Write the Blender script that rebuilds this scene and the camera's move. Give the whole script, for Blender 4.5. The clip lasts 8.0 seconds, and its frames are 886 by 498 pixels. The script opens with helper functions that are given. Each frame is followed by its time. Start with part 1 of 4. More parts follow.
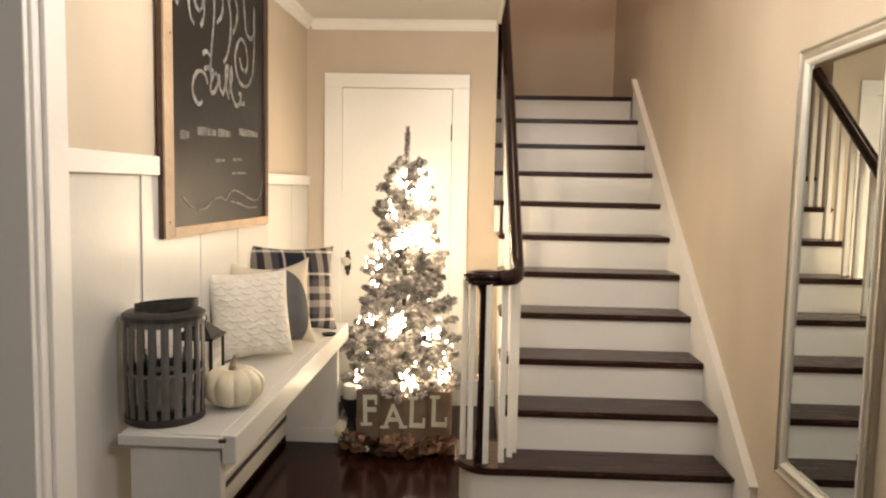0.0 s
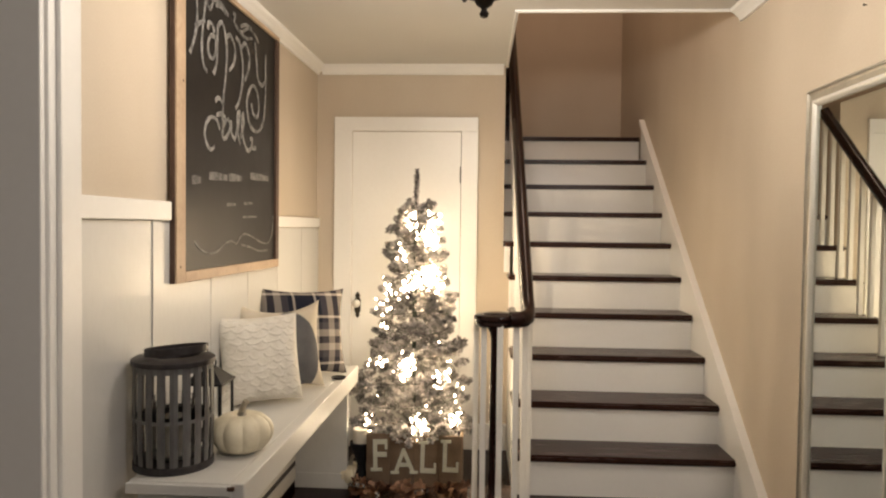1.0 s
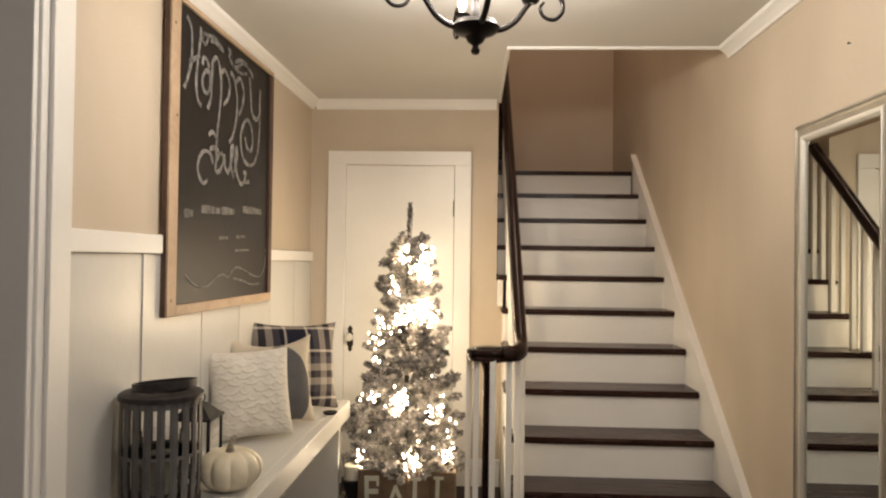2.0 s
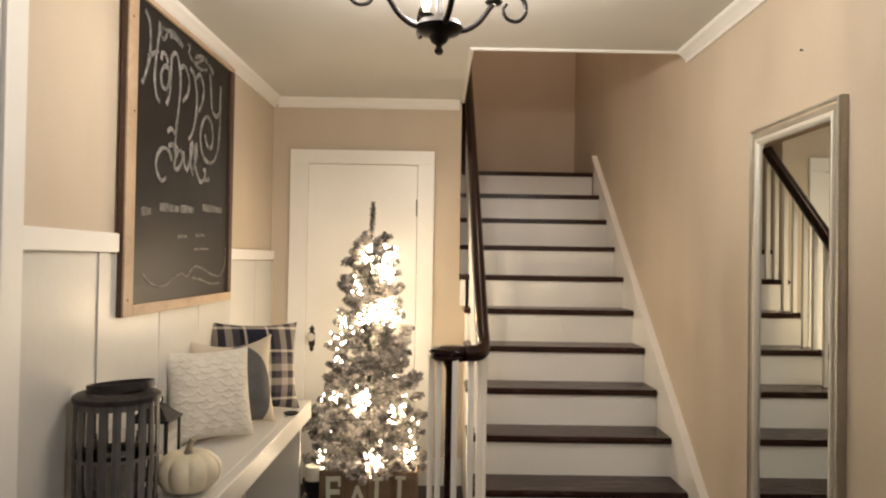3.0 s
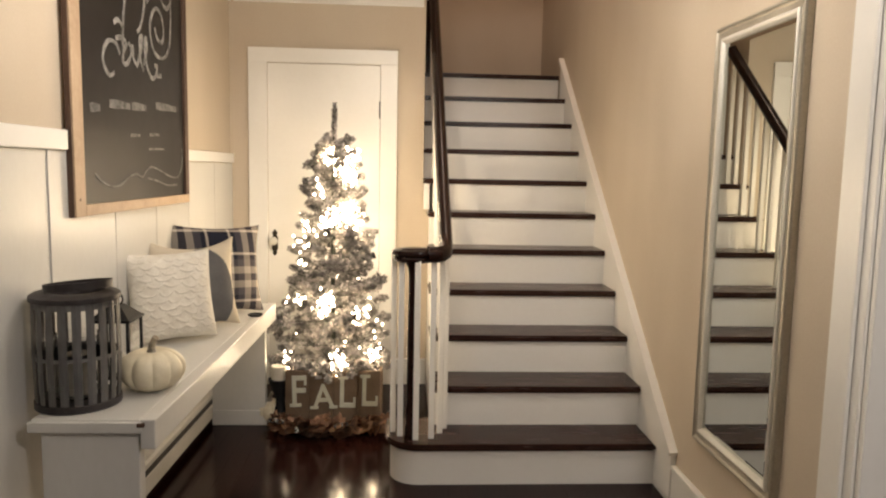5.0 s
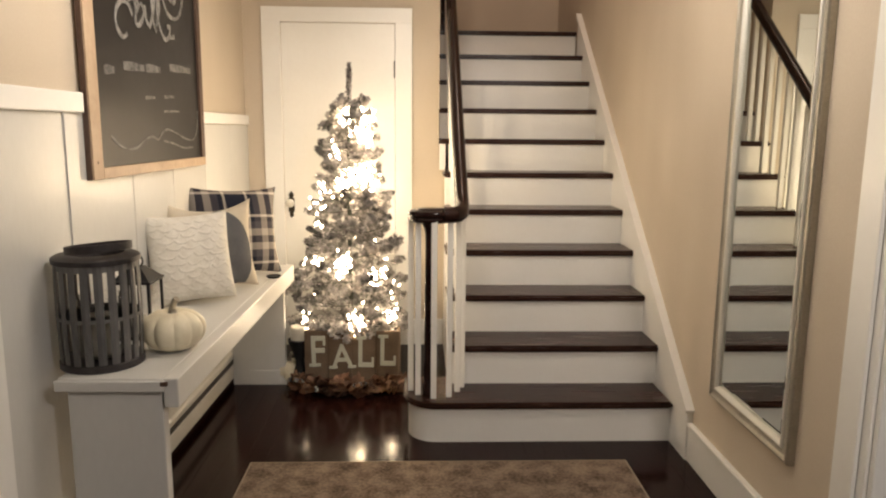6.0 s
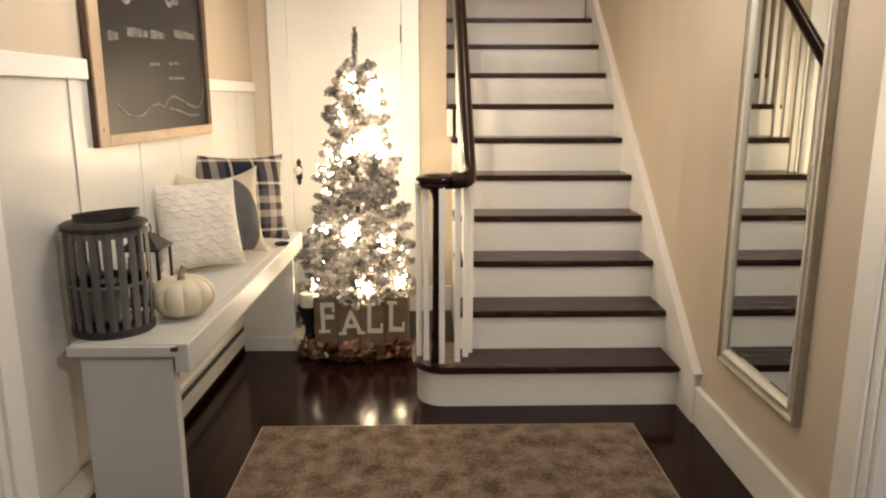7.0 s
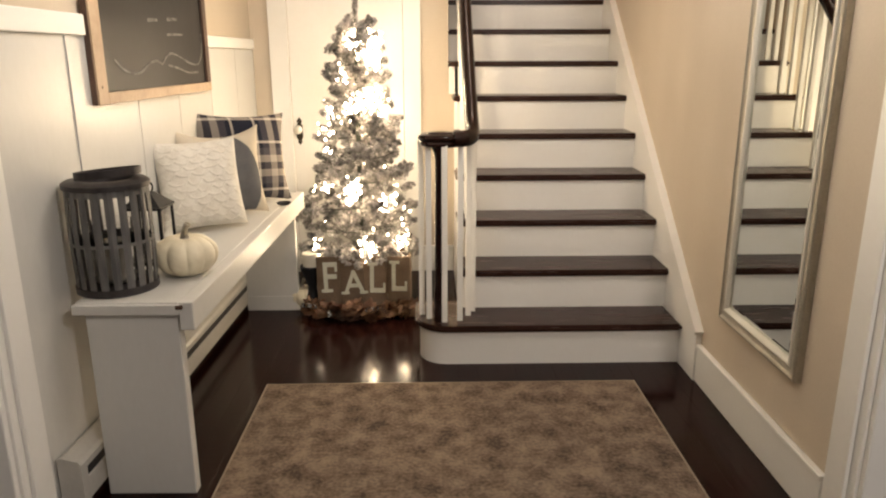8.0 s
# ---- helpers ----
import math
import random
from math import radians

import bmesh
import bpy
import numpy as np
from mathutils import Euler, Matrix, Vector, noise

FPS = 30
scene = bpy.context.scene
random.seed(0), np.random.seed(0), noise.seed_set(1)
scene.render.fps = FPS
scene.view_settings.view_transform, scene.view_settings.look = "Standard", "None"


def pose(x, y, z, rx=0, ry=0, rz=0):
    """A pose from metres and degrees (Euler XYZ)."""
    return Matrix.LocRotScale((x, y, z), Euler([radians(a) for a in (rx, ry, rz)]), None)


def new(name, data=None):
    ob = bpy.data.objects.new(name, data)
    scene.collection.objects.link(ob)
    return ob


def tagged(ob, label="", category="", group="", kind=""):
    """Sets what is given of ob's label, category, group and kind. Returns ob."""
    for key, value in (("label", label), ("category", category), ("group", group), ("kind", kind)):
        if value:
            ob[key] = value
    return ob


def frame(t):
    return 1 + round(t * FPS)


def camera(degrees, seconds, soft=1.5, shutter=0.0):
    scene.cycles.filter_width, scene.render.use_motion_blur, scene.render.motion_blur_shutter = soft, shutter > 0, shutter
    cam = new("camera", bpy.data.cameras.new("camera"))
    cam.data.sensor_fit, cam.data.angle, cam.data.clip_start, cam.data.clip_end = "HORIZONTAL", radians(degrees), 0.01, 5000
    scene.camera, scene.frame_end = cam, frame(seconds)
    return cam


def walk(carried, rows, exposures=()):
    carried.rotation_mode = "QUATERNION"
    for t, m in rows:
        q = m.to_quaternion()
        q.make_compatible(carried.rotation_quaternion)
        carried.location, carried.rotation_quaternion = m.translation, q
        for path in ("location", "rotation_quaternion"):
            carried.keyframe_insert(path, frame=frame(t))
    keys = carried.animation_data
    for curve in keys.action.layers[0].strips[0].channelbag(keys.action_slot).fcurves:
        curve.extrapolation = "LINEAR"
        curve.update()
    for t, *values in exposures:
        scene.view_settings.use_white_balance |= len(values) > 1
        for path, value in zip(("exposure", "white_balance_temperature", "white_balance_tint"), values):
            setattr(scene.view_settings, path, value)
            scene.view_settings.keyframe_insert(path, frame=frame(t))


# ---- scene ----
cam = camera(64.04, 8.0, soft=2.1)
# seconds, eye, pitch, yaw, roll
PATH = [
    (0, (-1.130, -2.909, 1.366), -4.95, 2.12, 1.15),
    (0.5, (-1.133, -2.909, 1.372), -3.24, 2.70, 0.88),
    (1, (-1.133, -2.902, 1.376), -1.76, 2.93, 0.69),
    (2.5, (-1.120, -2.899, 1.379), 1.41, 1.58, 0.78),
    (3, (-1.123, -2.902, 1.379), 0.92, -0.46, 0.92),
    (3.5, (-1.119, -2.901, 1.369), -1.39, -2.31, 1.04),
    (4, (-1.117, -2.905, 1.356), -3.00, -3.42, 1.11),
    (4.5, (-1.109, -2.897, 1.351), -4.63, -3.60, 1.28),
    (6, (-1.108, -2.890, 1.342), -9.49, -2.02, 0.52),
    (6.5, (-1.105, -2.883, 1.336), -10.69, -1.60, 0.40),
    (7, (-1.099, -2.890, 1.332), -12.06, -1.24, 0.01),
    (7.5, (-1.099, -2.891, 1.332), -13.68, -1.10, 0.11),
    (8, (-1.107, -2.886, 1.321), -15.19, -1.17, -0.13),
]
EXPO = [(0, -0.22), (0.5, -0.41), (1, -0.52), (2.5, -0.71), (3.5, -0.59), (4.5, -0.44), (6, -0.35), (8, -0.15)]
walk(cam, [(t, pose(*eye, 90 + pitch, 0, yaw) @ pose(0, 0, 0, 0, 0, roll)) for t, eye, pitch, yaw, roll in PATH], EXPO)

# ---- light ----
world = bpy.data.worlds.new("night")
world.use_nodes = True
world.node_tree.nodes["Background"].inputs[0].default_value = (0.02, 0.02, 0.025, 1)
world.node_tree.nodes["Background"].inputs[1].default_value = 0.3
scene.world = world

WL, XR, YD, CE = -2.165, 0.024, 1.47, 2.365      # left wall, right wall, door wall, ceiling
YO0, YO1 = -1.27, -1.13                            # thickness of the wall with the cased opening
XS = -0.985                                        # open side of the stairs
RISE, RUN = 0.185, 0.224
YE = 0.35                                          # edge of the hall ceiling over the stairs
CH = (-1.128, -0.75)                               # chandelier axis
# the old left wall runs out of square: turned about its far end
SKEW = pose(WL + 0.018, YD, 0, 0, 0, -1.6) @ pose(-WL, -YD, 0)


def point_lamp(name, at, watts, colour, radius):
    data = bpy.data.lights.new(name, "POINT")
    data.energy, data.color, data.shadow_soft_size = watts, colour, radius
    ob = new(name, data)
    ob.location = at
    return ob


WARM = (1.0, 0.78, 0.53)
GLINT = (1.0, 0.72, 0.43)
BULB = (1.0, 0.91, 0.82)
for i in range(4):
    a = radians(15 + 90 * i)
    point_lamp("chandelier_bulb_light", (CH[0] + 0.175 * math.cos(a), CH[1] + 0.175 * math.sin(a), 2.225), 14.5, BULB, 0.02)
# fill from the front room: source out of view, position and watts assumed
point_lamp("front_room_fill", (0.10, -3.2, 2.40), 112.0, (1.0, 0.90, 0.82), 0.08)
# added lamp with no visible source, brightens the upper stairwell walls
point_lamp("stairwell_fill", (-0.5, 1.3, 4.4), 32.0, (1.0, 0.76, 0.62), 0.1)

# ---- materials ----


def material(name, colour, second=None, rough=0.5, metal=0.0, scale=6.0, fine=60.0, bump=0.15, depth=0.002, mix=0.5, stretch=(1, 1, 1), coat=0.0, spec=0.5, island=0.0, obrandom=0.0, rough_var=0.1):
    m = bpy.data.materials.new(name)
    m.use_nodes = True
    nt = m.node_tree
    b = nt.nodes["Principled BSDF"]
    second = second or tuple(c * 0.8 for c in colour)
    tc = nt.nodes.new("ShaderNodeTexCoord")
    mp = nt.nodes.new("ShaderNodeMapping")
    mp.inputs["Scale"].default_value = stretch
    nt.links.new(tc.outputs["Object"], mp.inputs[0])
    big, small = nt.nodes.new("ShaderNodeTexNoise"), nt.nodes.new("ShaderNodeTexNoise")
    big.inputs["Scale"].default_value, small.inputs["Scale"].default_value = scale, fine
    big.inputs["Detail"].default_value, small.inputs["Detail"].default_value = 4, 3
    for n in (big, small):
        nt.links.new(mp.outputs[0], n.inputs["Vector"])
    add = nt.nodes.new("ShaderNodeMath")
    add.operation = "MULTIPLY_ADD"
    nt.links.new(small.outputs[0], add.inputs[0])
    add.inputs[1].default_value = 0.5
    half = nt.nodes.new("ShaderNodeMath")
    half.operation = "MULTIPLY"
    nt.links.new(big.outputs[0], half.inputs[0])
    half.inputs[1].default_value = 0.8
    nt.links.new(half.outputs[0], add.inputs[2])
    last = add.outputs[0]
    for amount, kind in ((island, "Geometry"), (obrandom, "ObjectInfo")):
        if amount:
            src = nt.nodes.new("ShaderNodeNewGeometry" if kind == "Geometry" else "ShaderNodeObjectInfo")
            ma = nt.nodes.new("ShaderNodeMath")
            ma.operation = "MULTIPLY_ADD"
            nt.links.new(src.outputs["Random Per Island" if kind == "Geometry" else "Random"], ma.inputs[0])
            ma.inputs[1].default_value = amount
            nt.links.new(last, ma.inputs[2])
            sub = nt.nodes.new("ShaderNodeMath")
            sub.operation = "SUBTRACT"
            nt.links.new(ma.outputs[0], sub.inputs[0])
            sub.inputs[1].default_value = amount / 2
            last = sub.outputs[0]
    ramp = nt.nodes.new("ShaderNodeValToRGB")
    lo, hi = 0.65 - 0.5 * mix, 0.65 + 0.5 * mix
    ramp.color_ramp.elements[0].position, ramp.color_ramp.elements[1].position = max(0, lo), min(1, hi)
    ramp.color_ramp.elements[0].color, ramp.color_ramp.elements[1].color = (*second, 1), (*colour, 1)
    nt.links.new(last, ramp.inputs[0])
    nt.links.new(ramp.outputs[0], b.inputs["Base Color"])
    rr = nt.nodes.new("ShaderNodeMapRange")
    nt.links.new(big.outputs[0], rr.inputs[0])
    rr.inputs[3].default_value, rr.inputs[4].default_value = max(0.02, rough - rough_var), min(1, rough + rough_var)
    nt.links.new(rr.outputs[0], b.inputs["Roughness"])
    b.inputs["Metallic"].default_value = metal
    b.inputs["Specular IOR Level"].default_value = spec
    b.inputs["Coat Weight"].default_value = coat
    b.inputs["Coat Roughness"].default_value = 0.12
    if bump:
        bp = nt.nodes.new("ShaderNodeBump")
        bp.inputs["Strength"].default_value, bp.inputs["Distance"].default_value = bump, depth
        nt.links.new(add.outputs[0], bp.inputs["Height"])
        nt.links.new(bp.outputs[0], b.inputs["Normal"])
    return m


def glow(name, colour, strength):
    m = bpy.data.materials.new(name)
    m.use_nodes = True
    b = m.node_tree.nodes["Principled BSDF"]
    b.inputs["Base Color"].default_value = (*colour, 1)
    b.inputs["Emission Color"].default_value = (*colour, 1)
    b.inputs["Emission Strength"].default_value = strength
    return m


def glass(name, colour=(1, 1, 1), rough=0.02):
    m = bpy.data.materials.new(name)
    m.use_nodes = True
    b = m.node_tree.nodes["Principled BSDF"]
    b.inputs["Base Color"].default_value = (*colour, 1)
    b.inputs["Transmission Weight"].default_value = 1.0
    b.inputs["Roughness"].default_value = rough
    b.inputs["IOR"].default_value = 1.45
    return m


M_WALL = material("cream_wall_paint", (0.60, 0.52, 0.415), (0.525, 0.44, 0.335), 0.72, fine=260, scale=2.6, bump=0.3, depth=0.002, mix=0.5, stretch=(1, 1, 0.45))
M_WHITE = material("white_gloss_paint", (0.87, 0.855, 0.815), (0.82, 0.80, 0.755), 0.35, fine=45, scale=4, bump=0.12, depth=0.0015, mix=0.8)
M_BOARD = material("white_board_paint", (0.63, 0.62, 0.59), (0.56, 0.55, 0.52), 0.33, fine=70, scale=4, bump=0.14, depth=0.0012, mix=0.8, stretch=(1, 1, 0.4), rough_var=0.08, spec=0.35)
M_CEIL = material("ceiling_paint", (0.70, 0.685, 0.65), (0.65, 0.63, 0.595), 0.85, fine=180, scale=3, bump=0.15, mix=0.8)
M_FLOOR = material("dark_stained_floor", (0.017, 0.0055, 0.0045), (0.008, 0.0025, 0.002), 0.15, fine=60, scale=7, bump=0.05, depth=0.001, mix=0.7, stretch=(3, 0.35, 1), coat=0.0, spec=0.14, obrandom=0.15, rough_var=0.03)
M_TREAD = material("dark_stained_tread", (0.045, 0.020, 0.015), (0.020, 0.009, 0.007), 0.26, fine=90, scale=9, bump=0.12, depth=0.001, mix=0.7, stretch=(0.35, 3, 1), coat=0.0, spec=0.22, obrandom=0.2)
M_RAIL = material("dark_varnished_rail", (0.020, 0.0075, 0.006), (0.010, 0.004, 0.003), 0.20, fine=90, scale=9, bump=0.05, depth=0.001, coat=0.0, spec=0.28)
M_IRON = material("dark_bronze_iron", (0.022, 0.018, 0.017), (0.010, 0.009, 0.009), 0.32, 0.7, fine=120, scale=20, bump=0.15)
M_BLACK = material("black_metal", (0.018, 0.018, 0.020), (0.008, 0.008, 0.009), 0.6, 0.2, fine=120, scale=20, bump=0.1, spec=0.25)
M_GALV = material("galvanised_grey_metal", (0.20, 0.195, 0.19), (0.075, 0.073, 0.074), 0.48, 0.45, fine=60, scale=14, bump=0.2, mix=0.7, island=0.35, stretch=(1, 1, 0.3))
M_GALVD = material("dark_weathered_metal", (0.060, 0.053, 0.054), (0.022, 0.019, 0.020), 0.5, 0.5, fine=60, scale=14, bump=0.2)
M_PINE = material("raw_pine_frame", (0.56, 0.42, 0.29), (0.36, 0.25, 0.16), 0.6, fine=40, scale=6, bump=0.25, mix=0.6, stretch=(1, 1, 1))
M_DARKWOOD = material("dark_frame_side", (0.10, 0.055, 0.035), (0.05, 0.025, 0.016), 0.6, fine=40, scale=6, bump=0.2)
M_SLATE = material("chalkboard", (0.021, 0.018, 0.017), (0.012, 0.010, 0.0095), 0.42, spec=0.16, fine=25, scale=2.2, bump=0.05, mix=0.7, rough_var=0.12)
M_CHALK = material("white_chalk", (0.33, 0.32, 0.305), (0.085, 0.083, 0.08), 0.95, fine=220, scale=30, bump=0.1, mix=0.4)
M_FAINT = material("faint_chalk", (0.24, 0.232, 0.22), (0.06, 0.057, 0.054), 0.95, fine=220, scale=30, bump=0.1, mix=0.4)
M_RUG = material("mottled_taupe_rug", (0.225, 0.170, 0.125), (0.062, 0.044, 0.034), 0.95, fine=75, scale=12, bump=0.9, depth=0.006, mix=0.34, spec=0.1)
M_BIND = material("rug_binding", (0.29, 0.235, 0.18), (0.22, 0.175, 0.13), 0.95, fine=300, scale=20, bump=0.4, spec=0.1)
M_KNIT = material("white_knit", (0.78, 0.75, 0.68), (0.62, 0.58, 0.50), 0.95, fine=300, scale=30, bump=0.8, depth=0.003, spec=0.1)
M_LINEN = material("beige_linen", (0.60, 0.54, 0.44), (0.50, 0.44, 0.34), 0.95, fine=400, scale=12, bump=0.6, depth=0.002, spec=0.1)
M_FELT = material("grey_felt", (0.135, 0.135, 0.14), (0.09, 0.09, 0.095), 0.95, fine=300, scale=14, bump=0.5, depth=0.002, spec=0.1)
M_PUMPKIN = material("cream_pumpkin", (0.76, 0.70, 0.54), (0.60, 0.53, 0.38), 0.45, fine=50, scale=9, bump=0.3, depth=0.003)
M_STEM = material("silver_stem", (0.55, 0.52, 0.46), (0.32, 0.29, 0.24), 0.3, 0.8, fine=80, scale=30, bump=0.4)
M_CANDLE = material("cream_wax", (0.72, 0.68, 0.58), None, 0.6, bump=0.05)
M_SILVER = material("champagne_silver_frame", (0.52, 0.48, 0.40), (0.38, 0.35, 0.285), 0.36, 0.55, fine=120, scale=12, bump=0.1)
M_BEAD = material("bright_silver_bead", (0.80, 0.775, 0.71), (0.72, 0.69, 0.62), 0.40, 0.3, fine=120, scale=12, bump=0.0, rough_var=0.03)
M_DARKEDGE = material("dark_frame_edge", (0.07, 0.06, 0.05), None, 0.5, 0.3, bump=0.05)
M_NEEDLE = material("flocked_needles", (0.66, 0.62, 0.595), (0.10, 0.094, 0.088), 0.9, fine=38, scale=13, bump=0.0, mix=0.36, island=0.14, spec=0.15)
M_BARK = material("tree_pole", (0.05, 0.055, 0.04), None, 0.8)
M_BURLAP = material("tan_burlap_wood", (0.20, 0.140, 0.092), (0.115, 0.076, 0.05), 0.85, fine=180, scale=10, bump=0.6, depth=0.002, obrandom=0.35)
M_LETTER = material("pale_mint_letter", (0.60, 0.61, 0.51), (0.48, 0.48, 0.40), 0.7, fine=80, scale=10, bump=0.1)
M_LEAF = material("dried_leaf", (0.50, 0.30, 0.185), (0.19, 0.10, 0.062), 0.75, fine=90, scale=14, bump=0.5, depth=0.002, obrandom=0.8)
M_CONE = material("pine_cone", (0.16, 0.09, 0.055), (0.07, 0.035, 0.02), 0.8, fine=90, scale=20, bump=0.4)
M_HEATER = material("off_white_enamel", (0.56, 0.54, 0.50), (0.46, 0.44, 0.40), 0.4, fine=60, scale=5, bump=0.05)
M_PLATE = material("aged_brass_plate", (0.06, 0.05, 0.035), (0.03, 0.025, 0.02), 0.4, 0.7)
M_KNOB = material("pale_glass_knob", (0.66, 0.63, 0.55), (0.50, 0.47, 0.40), 0.1, bump=0.0, coat=0.5)
M_GLASS = glass("clear_glass")
M_SMOKE = glass("smoky_glass", (0.80, 0.79, 0.76), 0.05)
M_FLAME = glow("candle_bulb", (1.0, 0.84, 0.62), 60.0)
M_SPARK = glow("warm_mini_bulb", (1.0, 0.80, 0.54), 110.0)
M_MIRROR = bpy.data.materials.new("mirror_silvering")
M_MIRROR.use_nodes = True
_b = M_MIRROR.node_tree.nodes["Principled BSDF"]
_b.inputs["Base Color"].default_value, _b.inputs["Metallic"].default_value, _b.inputs["Roughness"].default_value = (0.70, 0.725, 0.69, 1), 1.0, 0.01


def plaid_material():
    """Dark checked cloth: bands in both directions of the cushion's own plane."""
    m = bpy.data.materials.new("dark_plaid_cloth")
    m.use_nodes = True
    nt = m.node_tree
    b = nt.nodes["Principled BSDF"]
    b.inputs["Roughness"].default_value = 0.95
    b.inputs["Specular IOR Level"].default_value = 0.1
    tc = nt.nodes.new("ShaderNodeTexCoord")
    sep = nt.nodes.new("ShaderNodeSeparateXYZ")
    nt.links.new(tc.outputs["Object"], sep.inputs[0])
    outs = []
    for axis in (0, 2):
        mod = nt.nodes.new("ShaderNodeMath")
        mod.operation = "PINGPONG"
        mod.inputs[1].default_value = 0.17
        nt.links.new(sep.outputs[axis], mod.inputs[0])
        ramp = nt.nodes.new("ShaderNodeValToRGB")
        ramp.color_ramp.interpolation = "CONSTANT"
        e = ramp.color_ramp.elements
        e[0].position, e[0].color = 0.0, (0.016, 0.018, 0.030, 1)
        e[1].position, e[1].color = 0.30, (0.58, 0.53, 0.47, 1)
        for pos, col in ((0.37, (0.016, 0.018, 0.028, 1)), (0.50, (0.075, 0.07, 0.08, 1)), (0.70, (0.40, 0.36, 0.31, 1)), (0.90, (0.05, 0.045, 0.05, 1))):
            k = e.new(pos)
            k.color = col
        sc = nt.nodes.new("ShaderNodeMath")
        sc.operation = "DIVIDE"
        sc.inputs[1].default_value = 0.17
        nt.links.new(mod.outputs[0], sc.inputs[0])
        nt.links.new(sc.outputs[0], ramp.inputs[0])
        outs.append(ramp.outputs[0])
    mix = nt.nodes.new("ShaderNodeMixRGB")
    mix.blend_type = "MIX"
    mix.inputs[0].default_value = 0.5
    nt.links.new(outs[0], mix.inputs[1])
    nt.links.new(outs[1], mix.inputs[2])
    nt.links.new(mix.outputs[0], b.inputs["Base Color"])
    n = nt.nodes.new("ShaderNodeTexNoise")
    n.inputs["Scale"].default_value = 350
    bp = nt.nodes.new("ShaderNodeBump")
    bp.inputs["Strength"].default_value, bp.inputs["Distance"].default_value = 0.6, 0.002
    nt.links.new(n.outputs[0], bp.inputs["Height"])
    nt.links.new(bp.outputs[0], b.inputs["Normal"])
    return m


M_PLAID = plaid_material()

# ---- mesh helpers ----


def part(name, bm, mat, parent=None, label="", smooth=False, at=None):
    me = bpy.data.meshes.new(name)
    bm.to_mesh(me)
    bm.free()
    me.materials.append(mat)
    if smooth:
        for f in me.polygons:
            f.use_smooth = True
        me.set_sharp_from_angle(angle=radians(38))
    ob = new(name, me)
    if parent is not None:
        ob.parent = parent
    if at is not None:
        ob.location = at
    if label:
        ob["label"] = label
    return ob


def thing(name, at, label, category, group="", kind=""):
    ob = new(name)
    ob.location = at
    ob.empty_display_size = 0.05
    return tagged(ob, label, category, group, kind)


def block(bm, x0, x1, y0, y1, z0, z1, bevel=0.0):
    r = bmesh.ops.create_cube(bm, size=1.0)
    for v in r["verts"]:
        v.co = Vector((x0 + (v.co.x + 0.5) * (x1 - x0), y0 + (v.co.y + 0.5) * (y1 - y0), z0 + (v.co.z + 0.5) * (z1 - z0)))
    if bevel:
        edges = list({e for v in r["verts"] for e in v.link_edges})
        bmesh.ops.bevel(bm, geom=edges, offset=bevel, segments=2, affect="EDGES", profile=0.5)
    return bm


def cube(x0, x1, y0, y1, z0, z1, bevel=0.0):
    return block(bmesh.new(), x0, x1, y0, y1, z0, z1, bevel)


def lathe(profile, steps=32, bm=None, centre=(0, 0, 0), wobble=None):
    """Turns (radius, height) pairs round the vertical."""
    bm = bm or bmesh.new()
    rings = []
    for r, z in profile:
        ring = []
        for i in range(steps):
            a = 2 * math.pi * i / steps
            rr = r * (wobble(a) if wobble else 1)
            ring.append(bm.verts.new((centre[0] + rr * math.cos(a), centre[1] + rr * math.sin(a), centre[2] + z)))
        rings.append(ring)
    for p, q in zip(rings, rings[1:]):
        for i in range(steps):
            bm.faces.new((p[i], p[(i + 1) % steps], q[(i + 1) % steps], q[i]))
    if profile[0][0] > 1e-4:
        bm.faces.new(list(reversed(rings[0])))
    if profile[-1][0] > 1e-4:
        bm.faces.new(rings[-1])
    return bm


def tube(points, radius, sides=10, bm=None, flat=1.0, closed=False):
    """A rod along points; radius is a number or one for each point."""
    bm = bm or bmesh.new()
    pts = [Vector(p) for p in points]
    rad = radius if isinstance(radius, (list, tuple)) else [radius] * len(pts)
    rings = []
    up = Vector((0, 0, 1))
    for i, p in enumerate(pts):
        a, b = pts[max(i - 1, 0)], pts[min(i + 1, len(pts) - 1)]
        if closed:
            a, b = pts[i - 1], pts[(i + 1) % len(pts)]
        d = (b - a).normalized()
        s = d.cross(up)
        if s.length < 0.05:
            s = d.cross(Vector((0, 1, 0)))
        s.normalize()
        u = s.cross(d).normalized()
        rings.append([bm.verts.new(p + rad[i] * (math.cos(2 * math.pi * k / sides) * s + flat * math.sin(2 * math.pi * k / sides) * u)) for k in range(sides)])
    pairs = list(zip(rings, rings[1:])) + ([(rings[-1], rings[0])] if closed else [])
    for p, q in pairs:
        for k in range(sides):
            bm.faces.new((p[k], p[(k + 1) % sides], q[(k + 1) % sides], q[k]))
    if not closed:
        bm.faces.new(list(reversed(rings[0])))
        bm.faces.new(rings[-1])
    bmesh.ops.recalc_face_normals(bm, faces=bm.faces)
    return bm


